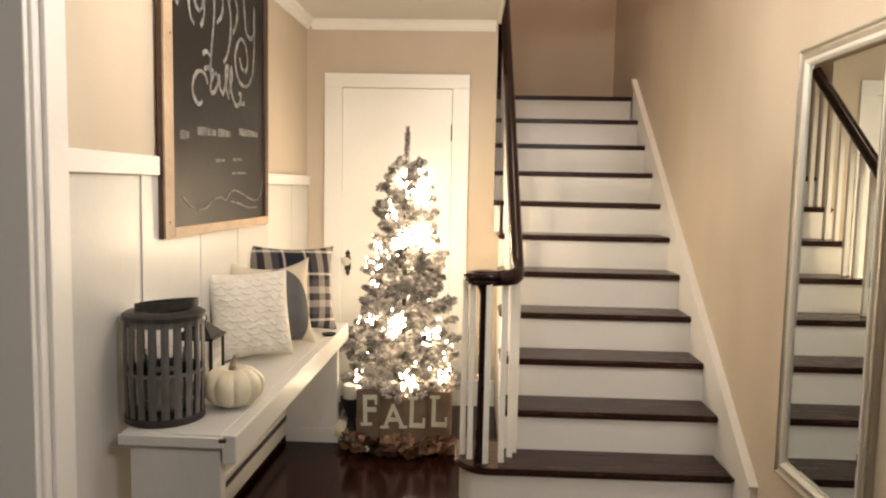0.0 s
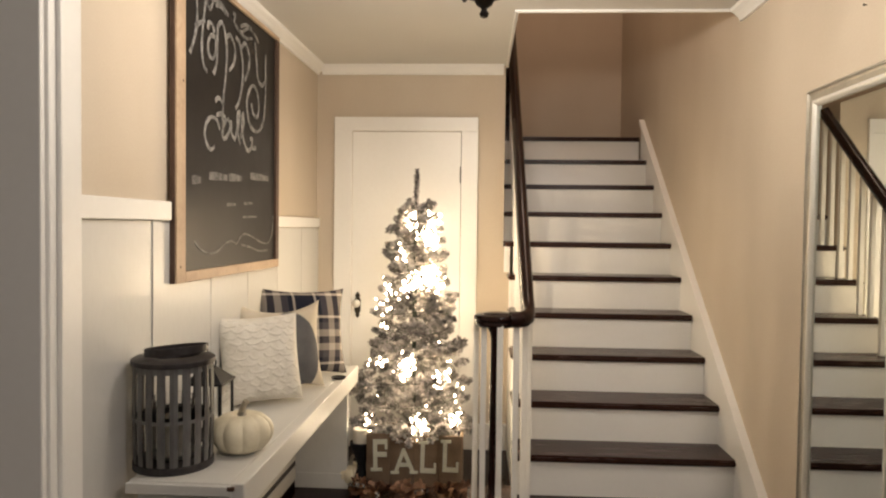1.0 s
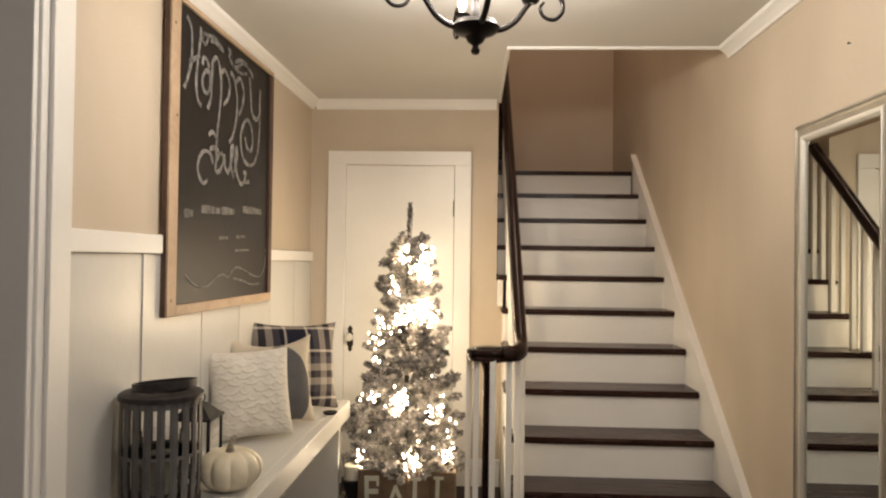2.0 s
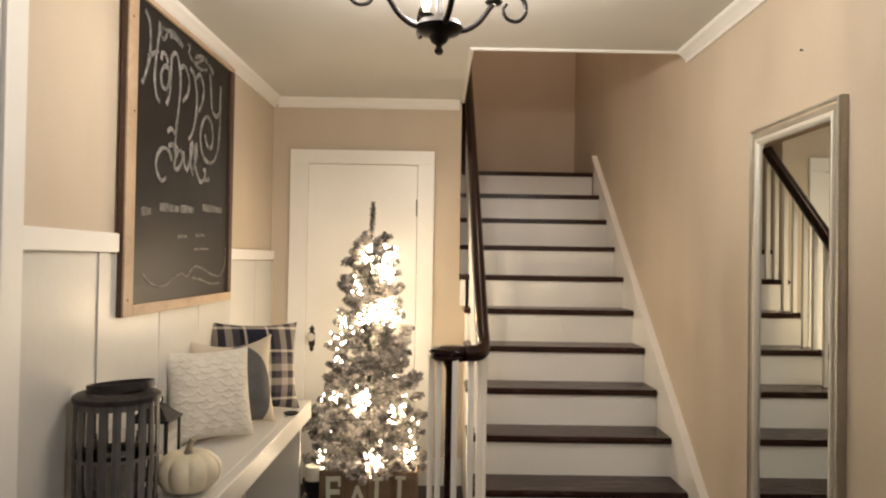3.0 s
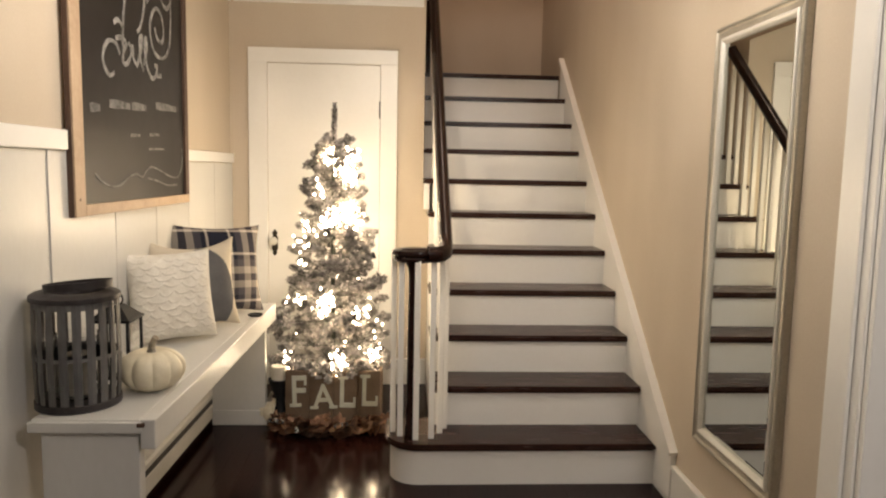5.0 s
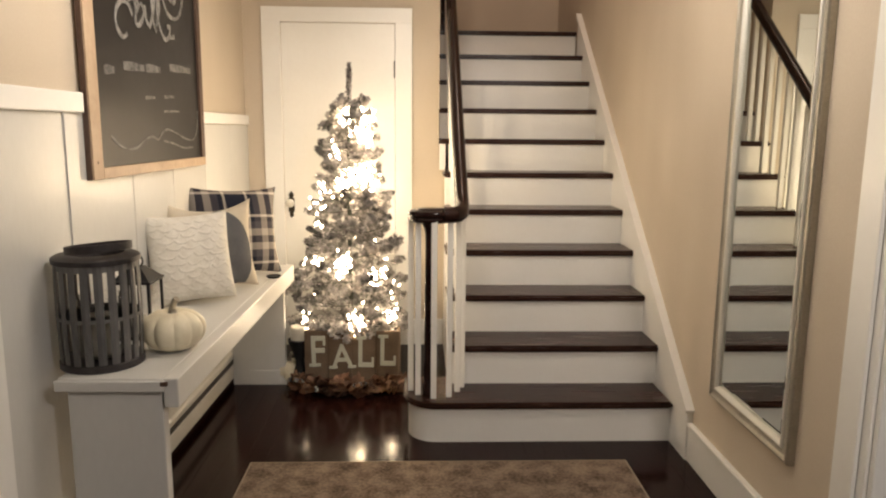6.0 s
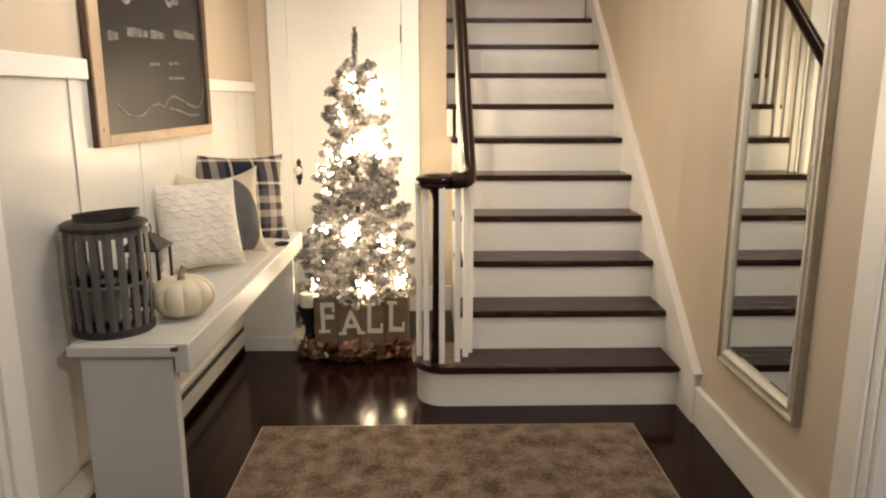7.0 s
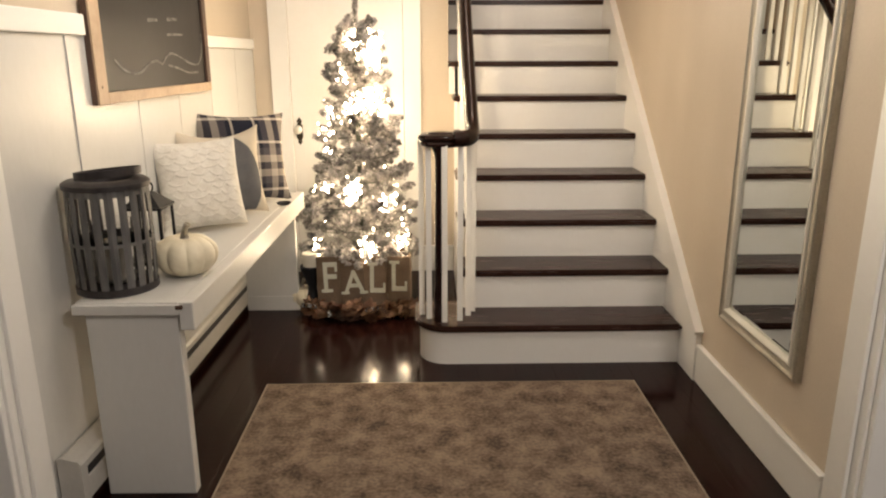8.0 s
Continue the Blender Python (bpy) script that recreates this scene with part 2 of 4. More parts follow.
def prism(outline, axis, a, b):
    """An outline of 2D points pushed from a to b along an axis (x: points are y, z; y: x, z; z: x, y)."""
    bm = bmesh.new()
    def place(p, t):
        return {"x": (t, p[0], p[1]), "y": (p[0], t, p[1]), "z": (p[0], p[1], t)}[axis]
    lo, hi = [bm.verts.new(place(p, a)) for p in outline], [bm.verts.new(place(p, b)) for p in outline]
    bm.faces.new(lo)
    bm.faces.new(hi)
    n = len(outline)
    for i in range(n):
        bm.faces.new((lo[i], lo[(i + 1) % n], hi[(i + 1) % n], hi[i]))
    bmesh.ops.recalc_face_normals(bm, faces=bm.faces)
    return bm


def structure(name, bm, mat, label, category, smooth=False):
    return tagged(part(name, bm, mat, None, smooth=smooth), label, category, kind="structure")


# ---- the hall ----
floor = structure("floor", cube(-4.2, 2.2, -5.2, 3.2, -0.12, -0.012), M_FLOOR, "dark stained glossy wood strip floor", "floor")

wall_left = structure("wall_left", cube(WL - 0.12, WL, YO1 - 0.01, YD + 0.1, 0.0, CE + 0.12), M_WALL, "cream wall above white board panelling", "wall")
wall_left.matrix_basis = SKEW
wall_door = new("wall_door")
tagged(wall_door, "cream end wall with a closet door", "wall", kind="structure")
DX0, DX1, DZ = -1.925, -1.25, 1.965
part("wall_piece", cube(WL, DX0, YD, YD + 0.1, 0, CE), M_WALL, wall_door)
part("wall_piece", cube(DX1, XS, YD, YD + 0.1, 0, CE), M_WALL, wall_door)
part("wall_piece", cube(DX0, DX1, YD, YD + 0.1, DZ, CE), M_WALL, wall_door)
part("wall_piece", cube(XS, -0.932, YD, YD + 0.1, 0, RISE * 7 - 0.032), M_WALL, wall_door)
structure("wall_right", cube(XR, XR + 0.12, YO0, 3.2, 0, 4.7), M_WALL, "long cream wall beside the staircase", "wall")
structure("wall_stairwell_left", cube(XS - 0.1, XS, YD + 0.1, 3.2, 0, 4.7), M_WALL, "cream stairwell wall", "wall")
structure("wall_stairwell_back", cube(XS, XR, 3.07, 3.19, 2.0, 4.7), M_WALL, "cream wall behind the stair landing", "wall")
structure("wall_over_opening", cube(XS - 0.1, XR, YE - 0.1, YE, CE + 0.02, 4.7), M_WALL, "cream upper wall of the stairwell", "wall")
structure("wall_over_door", cube(XS - 0.1, XS, YE, YD + 0.1, CE + 0.02, 4.7), M_WALL, "cream upper side wall of the stairwell", "wall")
structure("ceiling_stairwell", cube(XS - 0.1, XR + 0.12, YE - 0.1, 3.2, 4.7, 4.8), M_CEIL, "white ceiling over the stairwell", "ceiling")
bm = cube(WL - 0.1, XR, YO0, YE, CE, CE + 0.02)
block(bm, WL - 0.1, XS, YE, YD, CE, CE + 0.02)
structure("ceiling", bm, M_CEIL, "plain off-white hall ceiling", "ceiling")
bm = cube(XS, XR, YE, YE + 0.016, CE - 0.012, CE + 0.03, 0.003)
block(bm, XS, XS + 0.016, YE + 0.016, YD, CE - 0.012, CE + 0.03, 0.003)
structure("trim_ceiling_edge", bm, M_WHITE, "narrow white trim round the stair opening", "trim")


def crown_outline(s=1):
    return [(0, 0), (0.012 * s, 0), (0.016 * s, 0.012), (0.034 * s, 0.030), (0.05 * s, 0.042), (0.055 * s, 0.055), (0, 0.055)]


structure("trim_crown_left", prism([(WL + x, CE - 0.055 + z) for x, z in crown_outline()], "y", YO1, YD), M_WHITE, "white crown moulding", "moulding").matrix_basis = SKEW
structure("trim_crown_right", prism([(XR - x, CE - 0.055 + z) for x, z in crown_outline()], "y", YO1, YE), M_WHITE, "white crown moulding", "moulding")
structure("trim_crown_door", prism([(YD - y, CE - 0.055 + z) for y, z in crown_outline()], "x", WL + 0.05, XS - 0.012), M_WHITE, "white crown moulding", "moulding")

# white board wainscot with battens and a cap rail on the left wall
RAIL0, RAIL1 = 1.388, 1.452
wainscot = tagged(new("wainscot"), "white painted board and batten wainscot with cap rail", "wainscot", kind="structure")
wainscot.matrix_basis = SKEW
SEAMS = (YO1, -0.645, -0.181, 0.228, 0.653, 1.092, YD)
for y0, y1 in zip(SEAMS, SEAMS[1:]):
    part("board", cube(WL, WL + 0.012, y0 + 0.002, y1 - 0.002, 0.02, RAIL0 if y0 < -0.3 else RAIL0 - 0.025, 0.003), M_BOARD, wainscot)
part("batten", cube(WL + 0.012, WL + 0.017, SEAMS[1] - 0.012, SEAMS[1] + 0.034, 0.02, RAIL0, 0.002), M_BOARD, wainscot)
part("cap_rail", cube(WL, WL + 0.026, YO1, -0.542, RAIL0, RAIL1, 0.004), M_WHITE, wainscot)
part("cap_rail", cube(WL, WL + 0.022, 0.602, YD - 0.001, RAIL0 - 0.022, RAIL1 - 0.030, 0.004), M_WHITE, wainscot)

# baseboards
bm = cube(XR - 0.018, XR, -1.13, -0.166, 0, 0.145, 0.003)
block(bm, XR - 0.024, XR, -1.13, -0.166, 0.145, 0.165, 0.004)
structure("baseboard_right", bm, M_WHITE, "tall white baseboard", "baseboard")
bm = cube(-1.14, -0.953, YD - 0.016, YD, 0, 0.15, 0.003)
block(bm, -1.14, -0.953, YD - 0.022, YD, 0.15, 0.165, 0.003)
structure("baseboard_door", bm, M_WHITE, "tall white baseboard", "baseboard")

# cased opening towards the camera
opening = tagged(new("trim_opening"), "white painted casing of a wide opening", "casing", kind="structure")
for s, x in ((1, WL), (-1, XR)):
    a, b = sorted((x - s * (0.09 if s > 0 else 0.02), x + s * 0.012))
    part("jamb", cube(a, b, YO0, YO1, 0, 2.2, 0.003), M_WHITE, opening)
    a, b = sorted((x + s * 0.012, x + s * 0.024))
    part("stop", cube(a, b, YO0 + 0.03, YO0 + 0.045, 0, 2.2, 0.003), M_WHITE, opening)
    a, b = sorted((x - s * 0.11, x + s * 0.004))
    part("casing", cube(a, b, YO0 - 0.02, YO0, 0, 2.2, 0.004), M_WHITE, opening)
part("head", cube(WL, XR, YO0, YO1, 2.19, CE, 0.003), M_WHITE, opening)

# the room that the camera stands in
M_ROOM = material("grey_room_paint", (0.50, 0.49, 0.47), (0.44, 0.43, 0.41), 0.8, fine=200, scale=3, bump=0.1)
structure("wall_room_front_left", cube(-4.2, WL - 0.02, YO0, YO0 + 0.12, 0, 2.5), M_ROOM, "plain wall beside the opening", "wall")
structure("wall_room_front_right", cube(XR + 0.02, 2.2, YO0, YO0 + 0.12, 0, 2.5), M_ROOM, "plain wall beside the opening", "wall")
structure("wall_room_front_top", cube(WL - 0.02, XR + 0.02, YO0 - 0.002, YO0, 2.2, 2.5), M_ROOM, "plain wall over the opening", "wall")
structure("wall_room_left", cube(-4.3, -4.2, -5.2, YO0 + 0.12, 0, 2.5), M_ROOM, "plain wall", "wall")
structure("wall_room_right", cube(2.2, 2.3, -5.2, YO0 + 0.12, 0, 2.5), M_ROOM, "plain wall", "wall")
structure("wall_room_back", cube(-4.2, 2.2, -5.3, -5.2, 0, 2.5), M_ROOM, "plain wall", "wall")
structure("ceiling_room", cube(-4.3, 2.3, -5.3, YO0, 2.5, 2.6), M_CEIL, "plain ceiling", "ceiling")

# invented fixture around the front fill lamp, out of view
lamp = thing("added_ceiling_lamp", (0.10, -3.2, 2.5), "unseen flush opal dome lamp added to carry the front fill", "ceiling lamp")
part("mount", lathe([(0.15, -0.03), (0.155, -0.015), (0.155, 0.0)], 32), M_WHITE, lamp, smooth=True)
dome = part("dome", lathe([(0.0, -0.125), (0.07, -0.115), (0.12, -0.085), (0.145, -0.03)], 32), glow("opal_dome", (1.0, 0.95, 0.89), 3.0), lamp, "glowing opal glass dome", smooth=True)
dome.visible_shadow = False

# closet door in the end wall
door = tagged(new("door_1"), "closed white painted slab door with dark hinges", "door", kind="structure")
part("door_leaf", cube(DX0 + 0.001, DX1 - 0.003, YD + 0.002, YD + 0.045, 0.01, DZ - 0.0025, 0.001), M_WHITE, door)
for x0, x1 in ((-2.035, DX0), (DX1, -1.148)):
    part("casing", cube(x0, x1, YD - 0.02, YD, 0, DZ, 0.003), M_WHITE, door)
part("casing", cube(-2.035, -1.148, YD - 0.02, YD, DZ, 2.05, 0.003), M_WHITE, door)
for z in (0.35, 1.70):
    hinge = part("hinge", tube([(DX1 - 0.001, YD - 0.002, z - 0.05), (DX1 - 0.001, YD - 0.002, z + 0.05)], 0.007), M_IRON, door, smooth=True)
KX, KZ = -1.886, 0.888
plate = [(KX + dx, KZ + dz) for dx, dz in ((0, -0.085), (0.014, -0.066), (0.010, -0.055), (0.019, -0.04), (0.019, 0.03), (0.010, 0.045), (0.017, 0.058), (0, 0.082), (-0.017, 0.058), (-0.010, 0.045), (-0.019, 0.03), (-0.019, -0.04), (-0.010, -0.055), (-0.014, -0.066))]
key_plate = part("key_plate", prism(plate, "y", YD - 0.002, YD + 0.006), M_PLATE, door, "ornate aged brass key plate")
bm = lathe([(0.008, 0), (0.008, 0.03), (0.02, 0.036), (0.027, 0.05), (0.024, 0.064), (0.006, 0.07)], 16)
bm.transform(Matrix.Translation((KX, YD, KZ + 0.012)) @ Matrix.Rotation(radians(90), 4, "X"))
part("door_knob", bm, M_KNOB, door, "pale faceted glass door knob", smooth=False)


# ---- staircase ----
stairs = tagged(new("staircase"), "straight staircase with dark treads and white risers", "staircase", kind="structure")
NOSE, TT = 0.022, 0.030
R1 = 0.125                                           # round of the starting step


def rounded_left(x_left, y0, y1, x1, r, n=10):
    pts = [(x1, y0), (x1, y1), (x_left, y1)]
    for i in range(n + 1):
        a = math.pi + (math.pi / 2) * i / n
        pts.append((x_left + r + r * math.cos(a), y0 + r + r * math.sin(a)))
    return pts


part("riser", prism(rounded_left(-1.150, NOSE, 0.33, 0.0, R1), "z", 0, RISE - TT), M_WHITE, stairs, smooth=True)
bm = prism(rounded_left(-1.172, 0.0, 0.352, 0.0, R1 + NOSE), "z", RISE - TT, RISE)
bmesh.ops.bevel(bm, geom=[e for e in bm.edges if abs(e.verts[0].co.z - e.verts[1].co.z) < 1e-5], offset=0.009, segments=2, affect="EDGES")
part("tread", bm, M_TREAD, stairs, smooth=True)
for k in range(2, 12):
    y = RUN * (k - 1)
    depth = RUN + NOSE if k < 11 else 0.85
    left = -0.968 if y < YD - 0.25 else XS + 0.003
    bm = cube(left, 0.0, y, y + depth, RISE * k - TT, RISE * k)
    def soft_edge(e):
        p, q = e.verts[0].co, e.verts[1].co
        level = abs(p.z - q.z) < 1e-5
        return level and (abs(p.y - y) + abs(q.y - y) < 1e-4 or abs(p.x - left) + abs(q.x - left) < 1e-4)
    bmesh.ops.bevel(bm, geom=[e for e in bm.edges if soft_edge(e)], offset=0.009, segments=2, affect="EDGES")
    part("tread", bm, M_TREAD, stairs, smooth=True)
    part("riser", cube((-0.93 if y < YD - 0.25 else XS + 0.001), 0.0, y + NOSE, y + NOSE + 0.02, RISE * (k - 1), RISE * k - TT), M_WHITE, stairs)
# closed white side under the open ends, stepped along the treads
pts = [(0.30, 0.0)]
for k in range(2, 8):
    y = RUN * (k - 1) + NOSE
    pts += [(y, RISE * (k - 1) - TT), (y, RISE * k - TT)]
pts[1] = (pts[1][0], 0.155)
pts[0] = (RUN + NOSE, 0.0)
pts += [(YD, RISE * 7 - TT), (YD, 0.0)]
part("side_panel", prism(pts, "x", -0.95, -0.93), M_WHITE, stairs)
# skirt board against the right wall
S = RISE / RUN
def skirt_z(y):
    return 0.355 + 0.806 * y
part("skirt_board", prism([(-0.164, 0.0), (-0.164, skirt_z(-0.164)), (2.21, skirt_z(2.21)), (2.21, 1.85), (0.3, 0.0)], "x", 0.0, XR), M_WHITE, stairs)
part("skirt_cap", prism([(-0.168, skirt_z(-0.168) - 0.014), (-0.180, skirt_z(-0.180) + 0.012), (2.22, skirt_z(2.22) + 0.012), (2.23, skirt_z(2.22) - 0.014)], "x", -0.012, XR), M_WHITE, stairs)

# railing: dark newel, curled hand rail and white balusters
railing = tagged(new("stair_railing"), "dark varnished hand rail on white square balusters", "railing")
RX, RZ = -0.917, 0.862
def rail_z(y):
    return RZ + S * y
NX, NY = -1.052, 0.125
rise_line = [(-1.0, 0.064, 0.992), (-0.965, 0.070, 0.992), (-0.938, 0.090, 0.993), (-0.922, 0.125, 0.998), (RX, 0.17, 1.012), (RX, 0.21, 1.034), (RX, 0.26, 1.066), (RX, 0.32, rail_z(0.32) - 0.012)]
rise_line += [(RX, 0.4 + 0.2 * i, rail_z(0.4 + 0.2 * i) - 0.02) for i in range(11)] + [(RX, 2.46, rail_z(2.46) - 0.02)]
part("hand_rail", tube(rise_line, 0.031, 16, flat=1.12), M_RAIL, railing, "dark glossy hand rail", smooth=True)
bm = lathe([(0.02, -0.036), (0.078, -0.036), (0.090, -0.030), (0.094, -0.020), (0.090, -0.012), (0.098, -0.006), (0.101, 0.004), (0.096, 0.014), (0.082, 0.020), (0.066, 0.0195), (0.060, 0.024), (0.03, 0.027), (0, 0.027)], 40)
bm.transform(Matrix.Translation((NX, NY, 0.990)) @ Matrix.Diagonal((1.0, 0.8, 1, 1)))
part("rail_volute", bm, M_RAIL, railing, "round curled end of the rail", smooth=True)
part("newel_post", lathe([(0.028, 0.0), (0.028, 0.05), (0.022, 0.06), (0.025, 0.12), (0.020, 0.16), (0.0175, 0.45), (0.016, 0.72), (0.021, 0.745), (0.031, 0.765), (0.031, 0.785)], 24, centre=(-1.062, 0.10, RISE)), M_RAIL, railing, smooth=True)
part("top_newel", cube(RX - 0.035, RX + 0.035, 2.455, 2.525, 11 * RISE, rail_z(2.46) + 0.06, 0.006), M_RAIL, railing)


def baluster(x, y, z0, z1, w=0.0125):
    part("baluster", cube(x - w, x + w, y - w, y + w, z0, z1, 0.002), M_WHITE, railing)


for x, y in ((-1.140, 0.165), (-1.108, 0.112), (-1.040, 0.066), (-0.972, 0.085), (-0.932, 0.148), (-0.909, 0.205)):
    baluster(x, y, RISE, 0.975 if y < 0.2 else 1.005)
for k in range(2, 11):
    for f in (0.06, 0.17):
        y = RUN * (k - 1) + f
        baluster(RX, y, RISE * k, rail_z(y) - 0.04)

# ---- hall furniture ----


def bench():
    t = thing("bench", (-1.96, -0.05, 0), "white painted wooden plank bench along the wall", "bench")
    o = Vector((-1.96, -0.05, 0))
    t.rotation_euler = Euler((0, 0, radians(-0.9)))
    def put(name, *b, bevel=0.004, mat=M_BOARD):
        bm = cube(*b, bevel)
        bm.transform(Matrix.Translation(-o))
        part(name, bm, mat, t)
    put("seat_board", -2.118, -1.820, -0.935, 0.80, 0.600, 0.638)
    put("end_batten", -2.122, -1.812, -0.95, -0.936, 0.603, 0.634, bevel=0.003)
    put("front_board", -1.818, -1.776, -0.94, 0.80, 0.553, 0.640)
    put("leg", -2.098, -1.826, -0.925, -0.885, 0.0, 0.600)
    put("leg", -2.098, -1.822, 0.745, 0.785, 0.0, 0.600)
    put("foot_board", -2.098, -1.815, 0.738, 0.744, 0.0, 0.08, bevel=0.002)
    put("chipped_corner", -1.824, -1.803, -0.952, -0.940, 0.620, 0.633, bevel=0.003, mat=M_DARKWOOD)
    return t


bench()


def heater():
    t = thing("baseboard_heater", (WL + 0.02, 0.0, 0), "off-white enamel baseboard heater along the wall", "heater")
    x1 = 0.066
    t.matrix_basis = SKEW @ t.matrix_basis
    part("cover", prism([(0.0, 0.06), (0.0, 0.186), (0.010, 0.190), (x1 - 0.008, 0.176), (x1, 0.166), (x1, 0.146), (x1 - 0.005, 0.146), (x1 - 0.006, 0.163), (0.006, 0.182), (0.006, 0.06)], "y", -1.002, 1.40), M_HEATER, t)
    part("lower_panel", cube(x1 - 0.010, x1, -1.002, 1.40, 0.040, 0.112, 0.003), M_HEATER, t)
    part("end_cap", prism([(0.0, 0.015), (0.0, 0.190), (0.012, 0.194), (x1 - 0.006, 0.182), (x1 + 0.003, 0.170), (x1 + 0.003, 0.015)], "y", -1.035, -1.000), M_HEATER, t)
    part("fins", cube(0.008, x1 - 0.018, -0.95, 1.38, 0.050, 0.140), M_GALVD, t, "dark grey heating fins")
    part("damper", prism([(x1 - 0.012, 0.146), (x1 - 0.004, 0.114), (x1 - 0.006, 0.113), (x1 - 0.014, 0.146)], "y", -0.998, 1.38), M_GALVD, t, "dark grey metal damper blade")


heater()


def chalkboard():
    x = WL + 0.012
    y0, y1, z0, z1 = -0.528, 0.597, 1.170, 2.305
    wn, wf, w, wt = 0.071, 0.046, 0.038, 0.020
    t = thing("chalkboard", (x, (y0 + y1) / 2, z0), "large framed chalkboard with chalk lettering on the wall", "chalkboard")
    o = Vector(t.location)
    def put(name, bm, mat, label="", smooth=False):
        bm.transform(Matrix.Translation(-o))
        return part(name, bm, mat, t, label, smooth)
    put("slate", cube(x + 0.001, x + 0.013, y0 + wn - 0.004, y1 - wf + 0.004, z0 + w - 0.004, z1 - wt + 0.004), M_SLATE, "dark grey smudged writing surface")
    put("frame_board", cube(x, x + 0.024, y0, y0 + wn, z0, z1, 0.003), M_PINE)
    put("frame_board", cube(x, x + 0.024, y0 + wn, y1, z0, z0 + w, 0.003), M_PINE)
    put("frame_board", cube(x, x + 0.024, y0 + wn, y1, z1 - wt, z1, 0.003), M_PINE)
    put("frame_board", cube(x, x + 0.024, y1 - wf, y1, z0 + w, z1 - wt, 0.003), M_DARKWOOD, "far frame board in a darker brown")
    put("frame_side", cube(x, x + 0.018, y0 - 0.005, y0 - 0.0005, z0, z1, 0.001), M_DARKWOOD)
    for sy, sz in ((0.03, 0.05), (0.05, 0.62), (0.028, 0.9)):
        bm = lathe([(0.005, 0.0), (0.0045, 0.0006), (0.0, 0.0008)], 12)
        bm.transform(Matrix.Translation((x + 0.024, y0 + sy, z0 + sz * (z1 - z0))) @ Matrix.Rotation(radians(90), 4, "Y"))
        put("knot", bm, M_DARKWOOD)
    t.matrix_basis = SKEW @ t.matrix_basis
    # writing, laid out in fractions of the slate's width and height
    W, H = y1 - y0 - wn - wf, z1 - z0 - 2 * w
    def chalk(strokes, r, mat, name):
        bm = bmesh.new()
        for st in strokes:
            n = len(st)
            pts = []
            for i in range(n - 1):
                p0, p1, p2, p3 = st[max(i - 1, 0)], st[i], st[i + 1], st[min(i + 2, n - 1)]
                for k in range(6):
                    u = k / 6
                    pts.append(tuple(0.5 * (2 * p1[c] + (p2[c] - p0[c]) * u + (2 * p0[c] - 5 * p1[c] + 4 * p2[c] - p3[c]) * u * u + (3 * p1[c] - p0[c] - 3 * p2[c] + p3[c]) * u ** 3) for c in (0, 1)))
            pts.append(st[-1])
            world_pts = [Vector((x + 0.0135, y0 + wn + W * a, z0 + w + H * b)) for a, b in pts]
            for i, p in enumerate(world_pts):
                d = (world_pts[min(i + 1, len(pts) - 1)] - world_pts[max(i - 1, 0)]).normalized()
                s = Vector((0, -d.z, d.y)) * r * (0.9 + 0.15 * math.sin(i * 0.45))
                q = [bm.verts.new(p + s + Vector((e, 0, 0))) for e in (-0.0005, 0.0015)] + [bm.verts.new(p - s + Vector((e, 0, 0))) for e in (0.0015, -0.0005)]
                if i:
                    for k in range(4):
                        bm.faces.new((last[k], last[(k + 1) % 4], q[(k + 1) % 4], q[k]))
                last = q
        bmesh.ops.recalc_face_normals(bm, faces=bm.faces)
        put(name, bm, mat)
    letter_h = [[(0.065, 0.985), (0.10, 0.96), (0.112, 0.90), (0.106, 0.84), (0.077, 0.774), (0.052, 0.737)], [(0.188, 0.985), (0.182, 0.94), (0.162, 0.856), (0.152, 0.774), (0.17, 0.719), (0.20, 0.705)], [(0.092, 0.836), (0.133, 0.857), (0.18, 0.88)]]
    letter_a = [[(0.207, 0.856), (0.215, 0.882), (0.246, 0.883), (0.269, 0.86)], [(0.28, 0.842), (0.238, 0.841), (0.209, 0.808), (0.217, 0.77), (0.253, 0.762), (0.283, 0.796), (0.28, 0.842)], [(0.299, 0.889), (0.293, 0.808), (0.291, 0.756), (0.262, 0.708)]]
    first_p = [[(0.299, 0.889), (0.331, 0.914), (0.365, 0.90), (0.392, 0.833), (0.385, 0.745), (0.363, 0.655), (0.35, 0.589), (0.335, 0.562)], [(0.384, 0.869), (0.429, 0.89), (0.48, 0.854), (0.471, 0.797), (0.42, 0.754)]]
    second_p = [[(0.489, 0.90), (0.535, 0.879), (0.572, 0.808), (0.564, 0.726), (0.524, 0.649), (0.488, 0.619)], [(0.555, 0.873), (0.60, 0.90), (0.648, 0.86), (0.638, 0.80), (0.595, 0.749)]]
    letter_y = [[(0.721, 0.937), (0.741, 0.857), (0.76, 0.788), (0.814, 0.771), (0.859, 0.796)], [(0.867, 0.916), (0.865, 0.822), (0.864, 0.722), (0.839, 0.623), (0.775, 0.566), (0.688, 0.564), (0.637, 0.60), (0.621, 0.661), (0.65, 0.72), (0.698, 0.748), (0.749, 0.731), (0.775, 0.677), (0.756, 0.626), (0.705, 0.628), (0.674, 0.67)]]
    letter_f = [[(0.278, 0.613), (0.309, 0.629), (0.349, 0.611), (0.352, 0.548), (0.35, 0.488)], [(0.321, 0.512), (0.292, 0.543), (0.24, 0.548), (0.20, 0.526), (0.178, 0.483), (0.195, 0.449), (0.231, 0.43), (0.272, 0.446)], [(0.291, 0.564), (0.334, 0.574), (0.378, 0.568)]]
